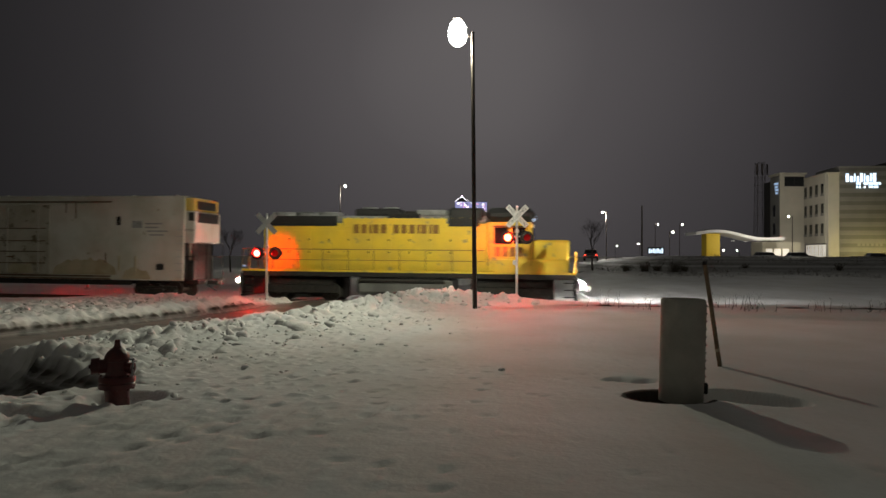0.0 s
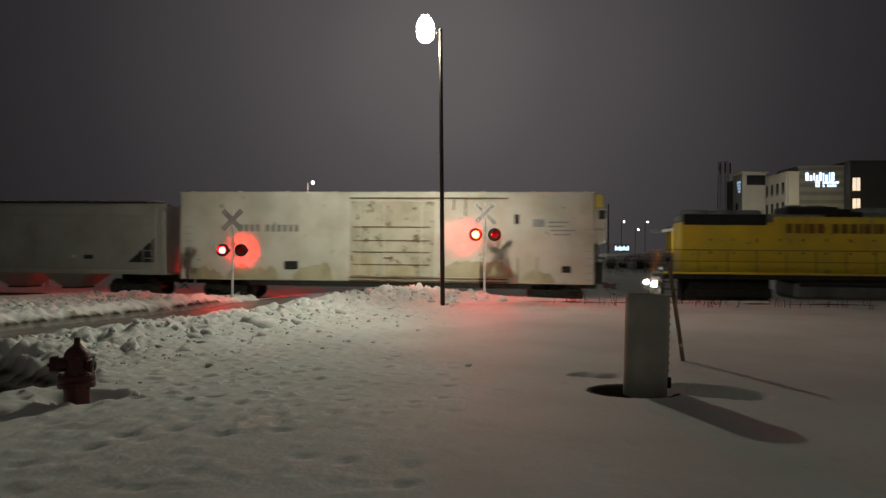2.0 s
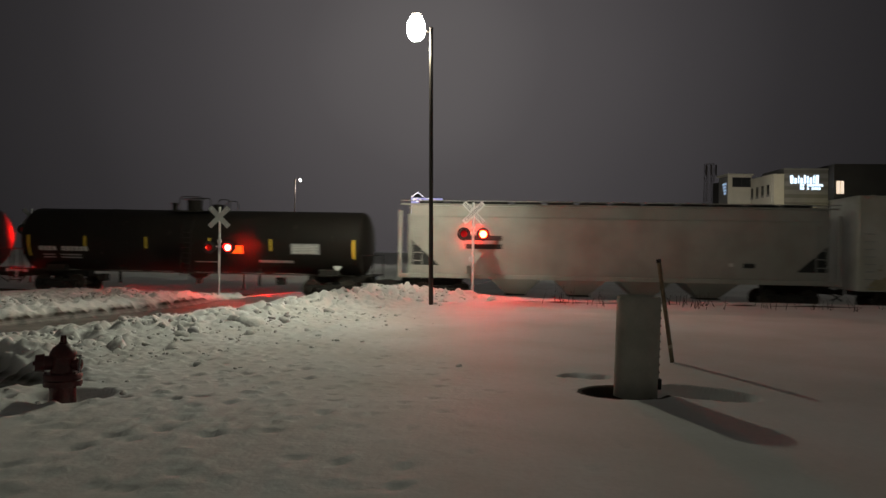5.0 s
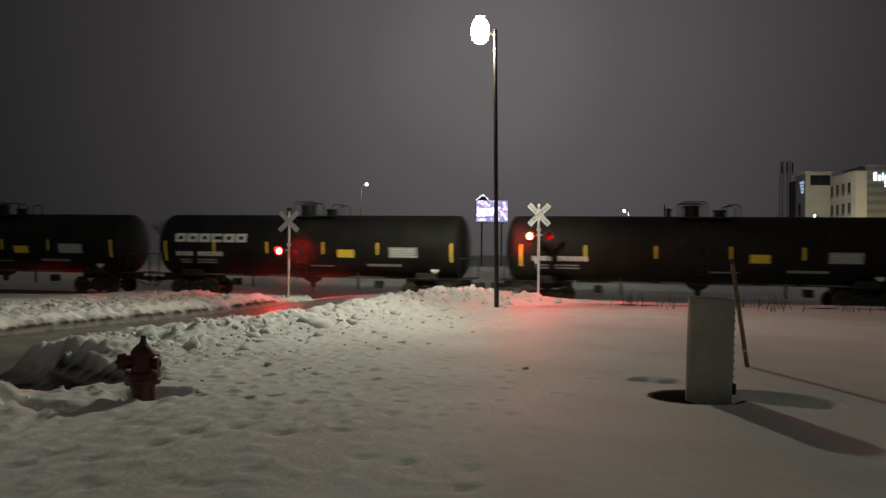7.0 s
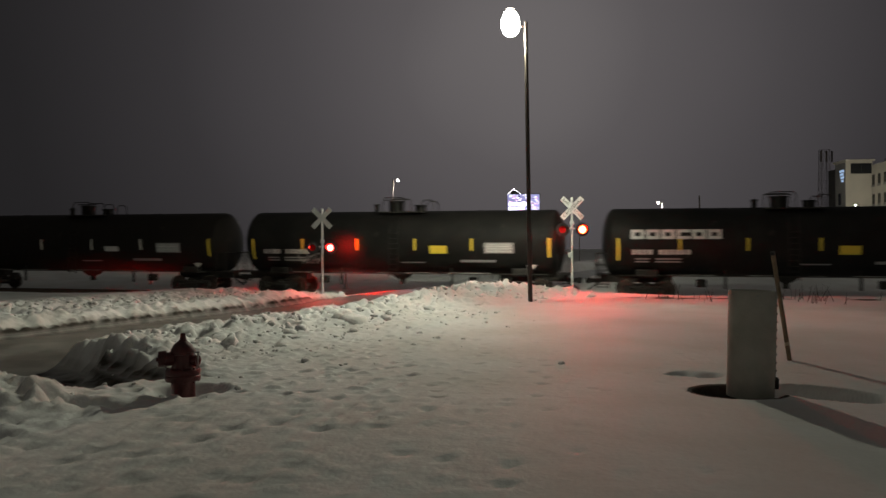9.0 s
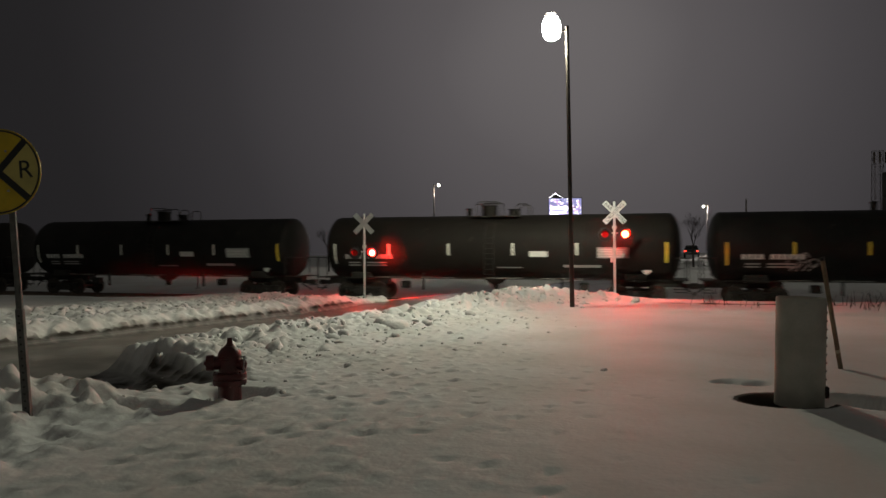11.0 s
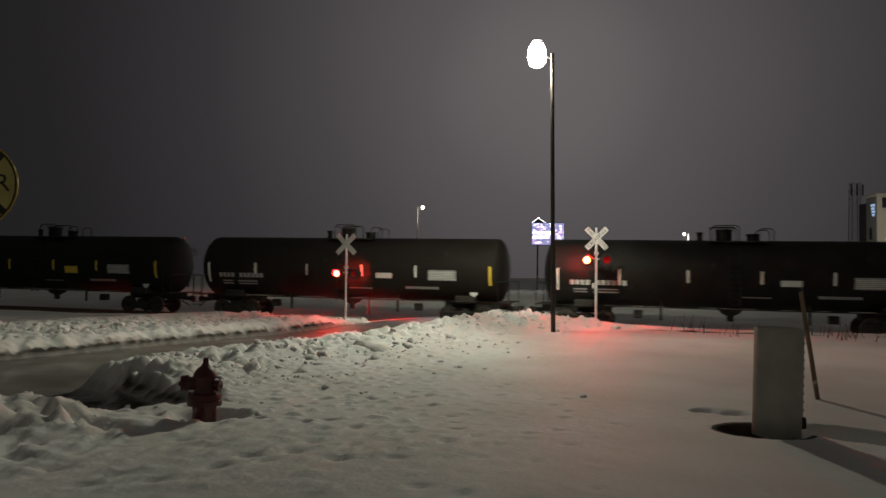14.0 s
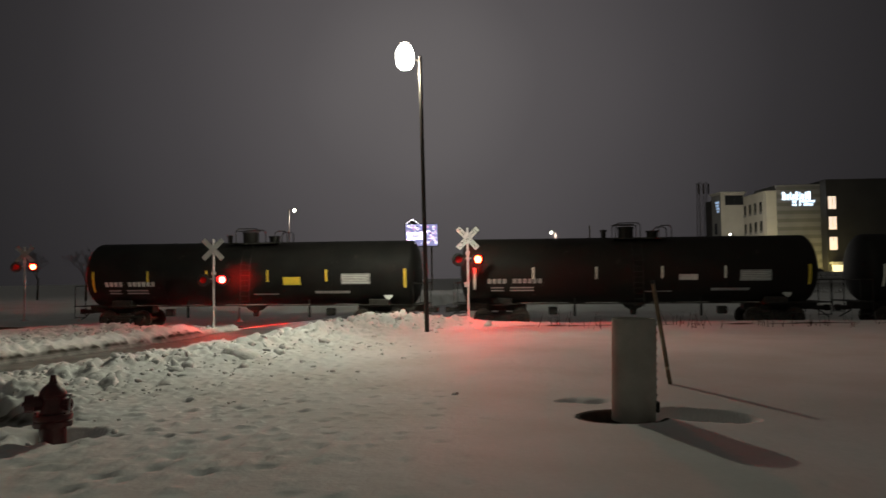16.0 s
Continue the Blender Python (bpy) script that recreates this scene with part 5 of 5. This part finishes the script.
    # ends: pilot, steps, rails, ditch lights
    for d in (-1, 1):
        x0, x1 = sorted((d * (hl - .05), d * (hl + .10)))
        part("pilot", box(x0, x1, -1.45, 1.45, .25, 1.4, .03), M["gear"], e)
        for ya, yb in ((-1.4, -.5), (.5, 1.4)):
            bm = rod((d * (hl + .02), ya, 2.62), (d * (hl + .02), yb, 2.62), .02, seg=6)
            for y in (ya, yb):
                add_rod(bm, (d * (hl + .02), y, zd), (d * (hl + .02), y, 2.62), .022, seg=6)
            part("end_rail", bm, M["red_letter"], e)
        for k in range(3):
            x0, x1 = sorted((d * (hl - .55), d * (hl - .05)))
            part("step", box(x0, x1, -1.5, -1.15, .45 + .33 * k, .49 + .33 * k), M["gear"], e)
        for y in (-1.1, 1.1):
            dl = part("ditch_light", rod((d * (hl + .08), y, 1.02), (d * (hl + .30), y, 1.02), .13, seg=14), M["gear"], e)
            bm = lathe([(0, .0), (.13, .0), (.13, .04), (.08, .08), (0, .09)], 16, Matrix.Translation((d * (hl + .30), y, 1.02)) @ Matrix.Rotation(radians(90 * d), 4, "Y"))
            part("lens", bm, G["ditch"] if d > 0 else G["ditch_rear"], dl, "glowing ditch light lens", smooth=True)
        part("marker_light", box(min(d * (hl + .02), d * (hl + .06)), max(d * (hl + .02), d * (hl + .06)), -1.3, -1.0, 1.72, 1.80), G["small_white"], e)
        coupler(e, d * hl, d)
        b = bogie(e, d * (hl - 3.0), 2.75, .50, "power_truck")
        part("traction_motor", box(d * (hl - 3.0) - 2.0, d * (hl - 3.0) + 2.0, -.60, .60, .22, 1.27, .06), M["gear"], b)
        part("brake_gear", box(d * (hl - 3.0) - 1.7, d * (hl - 3.0) + 1.7, -1.16, -1.02, .86, 1.20, .05), M["gear"], b)
        part("truck_frame", box(d * (hl - 3.0) - 1.9, d * (hl - 3.0) + 1.9, -1.24, -1.04, .44, .88, .05), M["gear"], b)
    part("fuel_tank", box(-2.35, 2.35, -1.40, 1.40, .42, 1.28, .16), M["grey_tank"], e, "grey fuel tank")
    part("air_reservoir", rod((-2.2, -1.36, 1.12), (2.0, -1.36, 1.12), .13, seg=14), M["gear"], e, smooth=True)
    return e


# cars by their ends along the track at the start of the clip (metres east of the crossing line)
for kind, u0, u1, lk in (("loco", -10.2, 6.0, 0), ("reefer", -33.2, -12.75, 0), ("hopper", -53.85, -33.9, 0), ("tank", -73.05, -55.3, 5), ("tank", -91.0, -74.85, 1), ("tank", -109.0, -92.7, 4),
                         ("tank", -127.6, -110.1, 2), ("tank", -146.2, -129.4, 3), ("tank", -164.35, -147.95, 2), ("tank", -182.9, -166.2, 0)):
    L = (u1 - u0) * 1.01
    ob = {"loco": locomotive, "reefer": reefer_car, "hopper": hopper_car}[kind](L) if kind != "tank" else tank_car(L, lk)
    CARS.append((ob, (u0 + u1) / 2 + 0.21))


def train_run(t):
    """Metres gone along x since the start: about 39 km/h, slowing slightly."""
    return 10.85 * t - 0.025 * t * t


def car_pose(u, t):
    x = u + train_run(t)
    return Matrix.Translation((x, track_y(x), RAIL_Z - 0.0065 * x)) @ Matrix.Rotation(math.atan(-0.14), 4, "Z") @ Matrix.Rotation(math.atan(0.0065), 4, "Y")


# ---------- beyond the track ----------
def bare_tree(x, y, H, seed, label="bare leafless tree standing in snow"):
    rng = random.Random(seed)
    e = thing("bare_tree", label, "tree", m=pose(x, y, height(x, y) - .1))
    trunk = rod((0, 0, 0), (rng.uniform(-.1, .1), rng.uniform(-.1, .1), H * .35), .035 * H * .5, .025 * H * .5, 8)
    part("trunk", trunk, M["bark"], e)
    crown = bmesh.new()
    vs, fs = [], []

    def grow(p, d, l, r, n):
        q = p + d * l
        if n > 3:
            add_rod(crown, p, q, r, r * .65, 5)
        else:
            add_blade(vs, fs, p, q, r)
        if n:
            for _ in range(3):
                v = (d + Vector((rng.uniform(-.7, .7), rng.uniform(-.7, .7), rng.uniform(-.25, .4)))).normalized()
                grow(p + d * l * rng.uniform(.45, 1), v, l * rng.uniform(.6, .85), max(.006, r * .6), n - 1)

    top = Vector((0, 0, H * .33))
    for _ in range(4):
        grow(top, Vector((rng.uniform(-.5, .5), rng.uniform(-.5, .5), 1)).normalized(), H * .20, .0065 * H, 5)
    twigs = [crown.verts.new(v) for v in vs]
    for f in fs:
        crown.faces.new([twigs[k] for k in f])
    part("crown", crown, M["bark"], e, "bare twigs")
    return e


for i, (x, y, H) in enumerate(((13.7, 70, 6.2), (-20, 66, 5.0), (-27, 64, 5.5), (-34, 70, 6.0))):
    bare_tree(x, y, H, 3 + i)


def weeds():
    rng = random.Random(8)
    vs, fs = [], []

    def stalk(x, y, h):
        z = height(x, y) - .02
        top = Vector((x + rng.gauss(0, .3 * h), y + rng.gauss(0, .2 * h), z + h))
        add_blade(vs, fs, (x, y, z), top, .011)
        for _ in range(rng.randint(1, 4)):
            p = Vector((x, y, z)).lerp(top, rng.uniform(.3, .95))
            add_blade(vs, fs, p, p + Vector((rng.gauss(0, .14), rng.gauss(0, .1), rng.uniform(.02, .16))), .006)

    for _ in range(30):
        cx = rng.uniform(4.5, 20)
        cy = 25.4 - 0.14 * cx + rng.uniform(-1.4, .5)
        for _ in range(rng.randint(1, 6)):
            stalk(cx + rng.gauss(0, .15), cy + rng.gauss(0, .15), rng.uniform(.15, .62))
    for _ in range(26):
        cx = rng.uniform(11, 21)
        cy = 25.2 - 0.14 * cx + rng.uniform(-1.0, .6)
        stalk(cx, cy, rng.uniform(.1, .4))
    tagged(gathered("dead_weeds", vs, fs, M["weed"]), "dry weed stalks poking through the snow", "weeds", kind="stuff")
    vs, fs = [], []
    for _ in range(9000):
        x = rng.uniform(14, 70)
        y = rng.uniform(56, 72)
        if noise.noise((x * .12, y * .2, 3)) < rng.uniform(-.5, .3):
            continue
        z = height(x, y)
        add_blade(vs, fs, (x, y, z - .05), (x + rng.gauss(0, .12), y + rng.gauss(0, .12), z + rng.uniform(.06, .26)), .02)
    tagged(gathered("bank_weeds", vs, fs, M["weed"]), "tall dead grass on the far snowy bank", "weeds", kind="stuff")


weeds()

for x, y, z, hd in ((-11.04, 75.2, 9.35, -10), (20.95, 100, 8.25, 180), (42.3, 150, 8.86, 0), (47.3, 150, 8.86, 0), (39.3, 130, 6.55, 0), (51.9, 112, 8.36, 180), (63.9, 250, 6.6, 180), (56.4, 250, 5.9, 0), (66.9, 180, 3.8, 0), (70.5, 180, 3.8, 180), (12.7, 128, 8.6, 180)):
    g = height(x, y)
    street_lamp(pose(x - .4 * math.cos(radians(hd)), y, g - .1), z - g + .2, .55, hd, "distant street lamp, lit, in the mist", .17 if y < 120 else .20, G["far_lamp"], "distant street lamps")


def led_billboard(m):
    e = thing("led_billboard", "glowing festive electronic billboard on two posts", "billboard", m=m)
    for x in (-1.5, 1.5):
        part("post", rod((x, .15, -9), (x, .15, -1.9), .15, seg=10), M["pole"], e)
    c = part("cabinet", box(-2.5, 2.5, 0, .4, -1.95, 1.5, .04), M["black"], e)
    bm = bmesh.new()
    v = [bm.verts.new(p) for p in ((-2.3, 0, 1.5), (-.5, 0, 1.5), (-1.4, 0, 2.2), (-2.3, .3, 1.5), (-.5, .3, 1.5), (-1.4, .3, 2.2))]
    for q in ((2, 1, 0), (3, 4, 5), (0, 1, 4, 3), (1, 2, 5, 4), (2, 0, 3, 5)):
        bm.faces.new([v[i] for i in q])
    part("gable", bm, M["black"], e, "gabled top of the board")
    part("screen", box(-2.4, 2.4, -.02, 0, -1.85, 1.4), G["screen"], e, "violet glowing screen")
    rng = random.Random(4)
    for i in range(150):
        x, z = rng.uniform(-2.3, 2.2), rng.uniform(-1.75, 1.3)
        w, h = rng.uniform(.05, .3), rng.uniform(.04, .14)
        part("picture_bar", box(x, min(2.35, x + w), -.03, -.021, z, z + h), rng.choice((G["screen_white"], G["screen_white"], G["screen_pink"], M["black"])), e)
    for i in range(14):
        a, b = Vector((-2.35, -.04, 1.5)), Vector((-1.4, -.04, 2.2))
        p = a.lerp(b, (i % 7) / 6)
        if i > 6:
            p.x = -2.8 - p.x
        part("bulb", box(p.x - .05, p.x + .05, -.05, -.01, p.z - .05, p.z + .05), G["screen_white"], e)
    for j, n in ((-.25, 9), (-.9, 7)):
        for i in range(n):
            part("word_bar", box(-2.2 + i * .34, -2.2 + i * .34 + .24, -.035, -.022, j, j + .42), G["screen_white"], e)


led_billboard(pose(3.0, 110.1, 9.0))


def pylon_sign(m):
    e = thing("pylon_sign", "low illuminated white sign by the road", "sign", m=m)
    part("post", box(-.2, .2, -.1, .1, -2.5, -.5), M["pole"], e)
    part("cabinet", box(-1.35, 1.35, -.15, .15, -.6, .6, .03), M["black"], e)
    for i in range(7):
        part("word_bar", box(-1.2 + i * .35, -1.2 + i * .35 + .20, -.17, -.151, -.42 + .12 * (i % 3 == 1), .38 - .2 * (i % 2)), G["hotel_sign"], e)


pylon_sign(pose(33.7, 120, 3.15))
up = thing("utility_pole", "tall dark wooden utility pole with a metal cap", "utility pole", m=pose(31.4, 120, 0))
part("pole", rod((0, 0, 0), (0, 0, 10.5), .17, .11, 10), M["bark"], up)
part("pole_cap", lathe([(.12, 10.5), (.06, 10.62), (0, 10.64)], 8), M["galv"], up)


def parked_car(m, paint, lit=False, label="snow-dusted parked car"):
    e = thing("car", label, "car", "parked cars", m)
    bm = bmesh.new()
    sec = [(-2.2, .35), (-2.25, .75), (-2.1, .95), (-1.5, 1.0), (1.0, 1.0), (2.05, .85), (2.25, .65), (2.2, .35)]
    for s in (-.88, .88):
        bm.faces.new([bm.verts.new((x, s, z)) for x, z in sec])
    bm.verts.ensure_lookup_table()
    n = len(sec)
    for i in range(n):
        bm.faces.new((bm.verts[i], bm.verts[(i + 1) % n], bm.verts[n + (i + 1) % n], bm.verts[n + i]))
    bmesh.ops.recalc_face_normals(bm, faces=bm.faces)
    part("body", bm, paint, e)
    bm = bmesh.new()
    lo = [bm.verts.new((x, y, .98)) for x, y in ((-1.9, -.82), (1.0, -.82), (1.0, .82), (-1.9, .82))]
    hi = [bm.verts.new((x, y, 1.48)) for x, y in ((-1.5, -.66), (.25, -.66), (.25, .66), (-1.5, .66))]
    for k in range(4):
        bm.faces.new((lo[k], lo[(k + 1) % 4], hi[(k + 1) % 4], hi[k]))
    bm.faces.new(hi)
    part("cabin", bm, M["window"], e)
    part("roof", box(-1.48, .24, -.65, .65, 1.47, 1.52, .02), M["snow"], e, "snow on the roof")
    for x in (-1.4, 1.4):
        for y in (-.82, .82):
            w = part("wheel", rod((x, y - .1, .33), (x, y + .1, .33), .33, seg=16), M["rubber"], e)
            part("rim", rod((x, y - .105, .33), (x, y + .105, .33), .19, seg=10), M["galv"], w)
    for y in (-.7, .7):
        part("tail_light", box(-2.28, -2.22, y - .14, y + .14, .70, .86), G["tail"] if lit else M["lens_off"], e)
        part("headlight", box(2.2, 2.27, y - .15, y + .15, .60, .74), M["refl_white"], e)
    return e


for i, (x, y, rz, pt, lit) in enumerate(((48.5, 112, 10, "car_pale", False), (53.5, 112, 5, "car_dark", False), (65.5, 112, 0, "car_dark", False), (73.5, 113, 3, "car_pale", False), (80.5, 113, 0, "car_dark", False), (18.3, 95, 78, "car_dark", True))):
    parked_car(pose(x, y, height(x, y) + .02, 0, 0, rz), M[pt], lit, "dark car with glowing red tail lights" if lit else "snow-dusted car parked by the hotel")


def sign_row(parent, base_x, z, heights, width, gap, face_y):
    """A row of separate upright glowing shapes standing for a name that is not lettered."""
    x = base_x
    for i, (h, k) in enumerate(heights):
        w = width * k
        part("sign_shape", box(x, x + w, face_y - .12, face_y, z, z + h, .05), G["hotel_sign"], parent, "glowing white sign shape" if i == 0 else "")
        x += w + gap


def hotel():
    e = thing("hotel", "four-storey hotel with pale walls, lit sign and yellow-washed base", "hotel", m=pose(67.0, 130, 0.6, 0, 0, -5))
    H = 16.5
    w = part("sign_wall", box(1.9, 9.9, .15, 10, 0, H + 1.0, .03), M["stucco_grey"], e, "grey clad wall with the lit sign")
    part("parapet", box(1.8, 9.9, .02, 10, H + 1.0, H + 1.3, .03), M["stucco_grey"], w)
    for k in range(23):
        part("cladding_board", box(1.95, 9.85, .10, .145, .35 + k * .75, .35 + k * .75 + .70), M["stucco_grey"] if k % 2 else M["stucco_dim"], w)
    part("pier", box(0, 1.9, 0, .8, 0, H, .02), M["stucco"], e, "pale corner pier")
    s = part("side_wall", box(-.12, 1.9, .8, 11.6, 4.4, H, .02), M["stucco"], e, "pale side wall")
    part("coping", box(-.22, 1.95, -.08, 11.7, H, H + .25, .02), M["stucco"], s)
    for r in range(3):
        for c in range(4):
            y = 1.6 + c * 2.55
            z = 5.9 + r * 3.6
            wn_ = part("window", box(-.18, -.125, y, y + 1.1, z, z + 1.8, .01), M["black"], s)
            part("pane", box(-.195, -.181, y + .08, y + 1.02, z + .08, z + 1.72), M["window"], wn_)
            part("sill", box(-.24, -.125, y - .05, y + 1.15, z - .42, z - .05), M["stucco_grey"], wn_)
    part("ground_wall", box(.5, 1.8, .9, 11.5, 0, 4.1), M["stucco_grey"], e)
    for c in range(6):
        y = 1.1 + c * 1.7
        gw = part("ground_window", box(.40, .49, y, y + 1.35, .8, 3.9), G["door_glow"], e, "lit ground-floor window")
        part("mullion", box(.36, .399, y + .62, y + .72, .8, 3.9), M["stucco_grey"], gw)
    part("soffit", box(-.10, 1.85, .8, 11.6, 4.15, 4.39), M["stucco"], e)
    sign_row(e, 3.0, H - 1.5, ((1.45, 1), (1.0, .8), (1.4, .35), (1.0, .7), (1.5, .75), (1.4, .35), (1.05, .8), (1.5, .35), (1.5, .95)), .55, .22, .09)
    for j, (x0, n) in enumerate(((4.8, 10), (4.8, 9))):
        for i in range(n):
            if i == 2 or (j == 1 and i == 4):
                continue
            part("sign_shape", box(x0 + i * .42, x0 + i * .42 + .27, -.03, .09, H - 2.02 - j * .58, H - 1.64 - j * .58), G["hotel_sign"], e)
    for k in range(6):
        part("wall_vent", box(5.0 + k * .75, 5.0 + k * .75 + .45, .03, .099, 3.6, 4.1), M["stucco_grey"], w)
    # darker wing
    d = part("dark_wing", box(9.9, 26, -2.0, 9, 0, H + 1.9, .03), M["cladding_dark"], e, "dark clad wing")
    for r in range(3):
        z = 5.6 + r * 3.7
        wn_ = part("lit_window", box(10.3, 11.6, -2.05, -2.01, z, z + 2.3), G["warm_window"], d, "warm lit window")
        part("mullion", box(10.92, 10.98, -2.08, -2.052, z, z + 2.3), M["black"], wn_)
    part("porch_light", box(10.6, 13.2, -2.2, -2.05, 1.5, 2.9), G["door_glow"], e, "lit doorway under the porch")
    part("porch_roof", box(10.2, 14.0, -3.2, -2.0, 3.0, 3.4, .03), M["stucco"], e)
    return e


hotel()


def hotel_tower():
    e = thing("hotel_tower", "pale stair tower of the hotel with a dark top window", "tower", m=pose(59.94, 140.5, 0.6))
    H = 17.5
    part("wall", box(3.25, 8.0, 0, 4.2, 0, H, .03), M["stucco"], e)
    part("roof_slab", box(2.9, 8.2, -.6, 4.6, H, H + .3, .04), M["stucco"], e)
    l = part("side_cladding", box(3.16, 3.24, .1, 4.1, 0, H - .2), M["stucco_grey"], e)
    part("dark_shaft", box(3.3, 8.0, 4.2, 7.4, 0, H - 1.0), M["cladding_dark"], e)
    w = part("window_band", box(4.1, 7.8, -.06, .02, H - 2.3, H - .4), M["black"], e)
    for i in range(2):
        part("pane", box(4.2 + i * 1.8, 5.9 + i * 1.8, -.08, -.061, H - 2.2, H - .5), M["window"], w)
    for j in range(4):
        part("sign_shape", box(3.08, 3.15, .5 + .2 * (j % 2), 2.2 - .2 * j, H - 1.9 - .6 * j, H - 1.5 - .6 * j), G["small_white"], e, "small faint bluish sign")
    for z in (6.0, 9.5):
        part("slit_window", box(3.10, 3.15, 1.8, 2.8, z, z + 2.2), M["window"], l)
    return e


hotel_tower()


def lattice_mast(m, H, w):
    e = thing("lattice_mast", "tall dark steel lattice mast fading into the mist", "mast", m=m)
    for sx in (-1, 1):
        for sy in (-1, 1):
            part("leg", rod((sx * w, sy * w, 0), (sx * w * .7, sy * w * .7, H), .06, .04, 6), M["pole"], e)
    n = 14
    for face in range(4):
        turn = Matrix.Rotation(math.pi / 2 * face, 4, "Z")
        bm = bmesh.new()
        for k in range(n):
            a, b = w * (1 - .3 * k / n), w * (1 - .3 * (k + 1) / n)
            z0, z1 = H * k / n, H * (k + 1) / n
            add_rod(bm, (-a, -a, z0), (b, -b, z1), .024, seg=5)
            add_rod(bm, (a, -a, z0), (-b, -b, z1), .024, seg=5)
            add_rod(bm, (-b, -b, z1), (b, -b, z1), .024, seg=5)
        bmesh.ops.transform(bm, matrix=turn, verts=bm.verts)
        part("bracing", bm, M["pole"], e)
    for k in range(3):
        part("antenna", box(-w - .25 + k * w, -w + .05 + k * w, -w - .3, -w - .1, H - 2.6, H - .4, .03), M["pole"], e)


lattice_mast(pose(64.2, 152, 0), 21.8, 1.05)


def bush(x, y, H, seed):
    rng = random.Random(seed)
    e = thing("bush", "low leafless bush on the far snowy bank", "bush", "bushes on the far bank", pose(x, y, height(x, y) - .05))
    vs, fs = [], []
    for _ in range(110):
        a, l = rng.uniform(0, 6.28), rng.uniform(.4, 1.0) * H
        top = Vector((math.cos(a) * l * rng.uniform(.2, .9), math.sin(a) * l * rng.uniform(.2, .9), l * rng.uniform(.5, 1)))
        base = (rng.gauss(0, .22 * H), rng.gauss(0, .22 * H), 0)
        add_blade(vs, fs, base, top, .013)
        for _ in range(4):
            p = Vector(base).lerp(top, rng.uniform(.35, .95))
            add_blade(vs, fs, p, p + Vector((rng.gauss(0, .2), rng.gauss(0, .2), rng.uniform(.05, .35))) * H, .008)
    ob = gathered("twigs", vs, fs, M["weed"])
    ob.parent = e


for i, (x, y, H) in enumerate(((16.6, 62, 1.1), (17.8, 62.5, .8), (19.0, 61.5, 1.2), (20.1, 62.5, .7), (15.4, 63.5, .8), (25.5, 63, .6), (33.0, 62, .7))):
    bush(x, y, H, 40 + i)


def entrance_canopy():
    e = thing("entrance_canopy", "wavy white entrance canopy on a pillar coloured as if lit yellow", "canopy")
    bm = bmesh.new()
    n = 40
    ring = []
    for i in range(n + 1):
        t = i / n
        x = 42.4 + 15.2 * t
        z = 5.75 + .65 * sstep(-.15, .24, t) - 1.35 * sstep(.24, .78, t) + .10 * sstep(.78, 1, t)
        ring.append([bm.verts.new((x, y, z + dz)) for y, dz in ((126.2, 0), (132.5, 0), (132.5, .5), (126.2, .5))])
    for a, b in zip(ring, ring[1:]):
        for k in range(4):
            bm.faces.new((a[k], a[(k + 1) % 4], b[(k + 1) % 4], b[k]))
    bm.faces.new(ring[0])
    bm.faces.new(ring[-1][::-1])
    bmesh.ops.recalc_face_normals(bm, faces=bm.faces)
    part("roof", bm, M["white_sign"], e, "curved white canopy roof")
    # the pillar's yellow light is painted on as its base colour
    part("pillar", box(44.4, 46.75, 127.0, 129.5, .5, 6.3, .05), M["yellow_sign"], e, "pillar with its yellow light put into the colour")
    part("roof_box", box(44.6, 46.6, 128.0, 130.0, 6.6, 7.0, .05), M["cladding_dark"], e, "low dark box on the canopy roof")
    lob = part("lobby_wall", box(55.8, 62.5, 131, 136, .5, 4.95, .03), M["stucco"], e)
    for i in range(3):
        part("lobby_door", box(56.4 + i * 1.5, 57.5 + i * 1.5, 130.9, 130.99, .8, 3.7), G["door_glow"], lob, "lit glass door")
    for i in range(3):
        part("downlight", box(49.0 + i * 2.2, 49.5 + i * 2.2, 127.5, 128, 4.98 - .1 * i, 5.02 - .1 * i), G["door_glow"], e, "small canopy downlight")
    return e


entrance_canopy()


# ---------- movement ----------
def motions():
    for ob, u in CARS:
        walk(ob, [(t * 0.5, car_pose(u, t * 0.5)) for t in range(33)])
    steps = [k / 15 for k in range(241)]
    for wh, place, r in WHEELS:
        spin = Matrix.Translation(place)
        walk(wh, [(t, spin @ Matrix.Rotation((train_run(t) * 1.0098 / r) % (2 * math.pi), 4, "Y")) for t in steps])
    # lamps flash in turn, left and right, every 0.6 s
    for blk, side, place in LAMP_BLOCKS:
        lit = side < 0
        rows = [(0.0, pose(*place, 0, 0, 0 if lit else 90))]
        turn = 0 if lit else 90
        t = 0.136
        while t < 16.0:
            rows += [(t - 1 / 30, pose(*place, 0, 0, turn)), (t, pose(*place, 0, 0, 45)), (t + 1 / 30, pose(*place, 0, 0, 90 - turn))]
            turn = 90 - turn
            t += 0.596
        rows.append((16.1, pose(*place, 0, 0, turn)))
        walk(blk, rows)


motions()
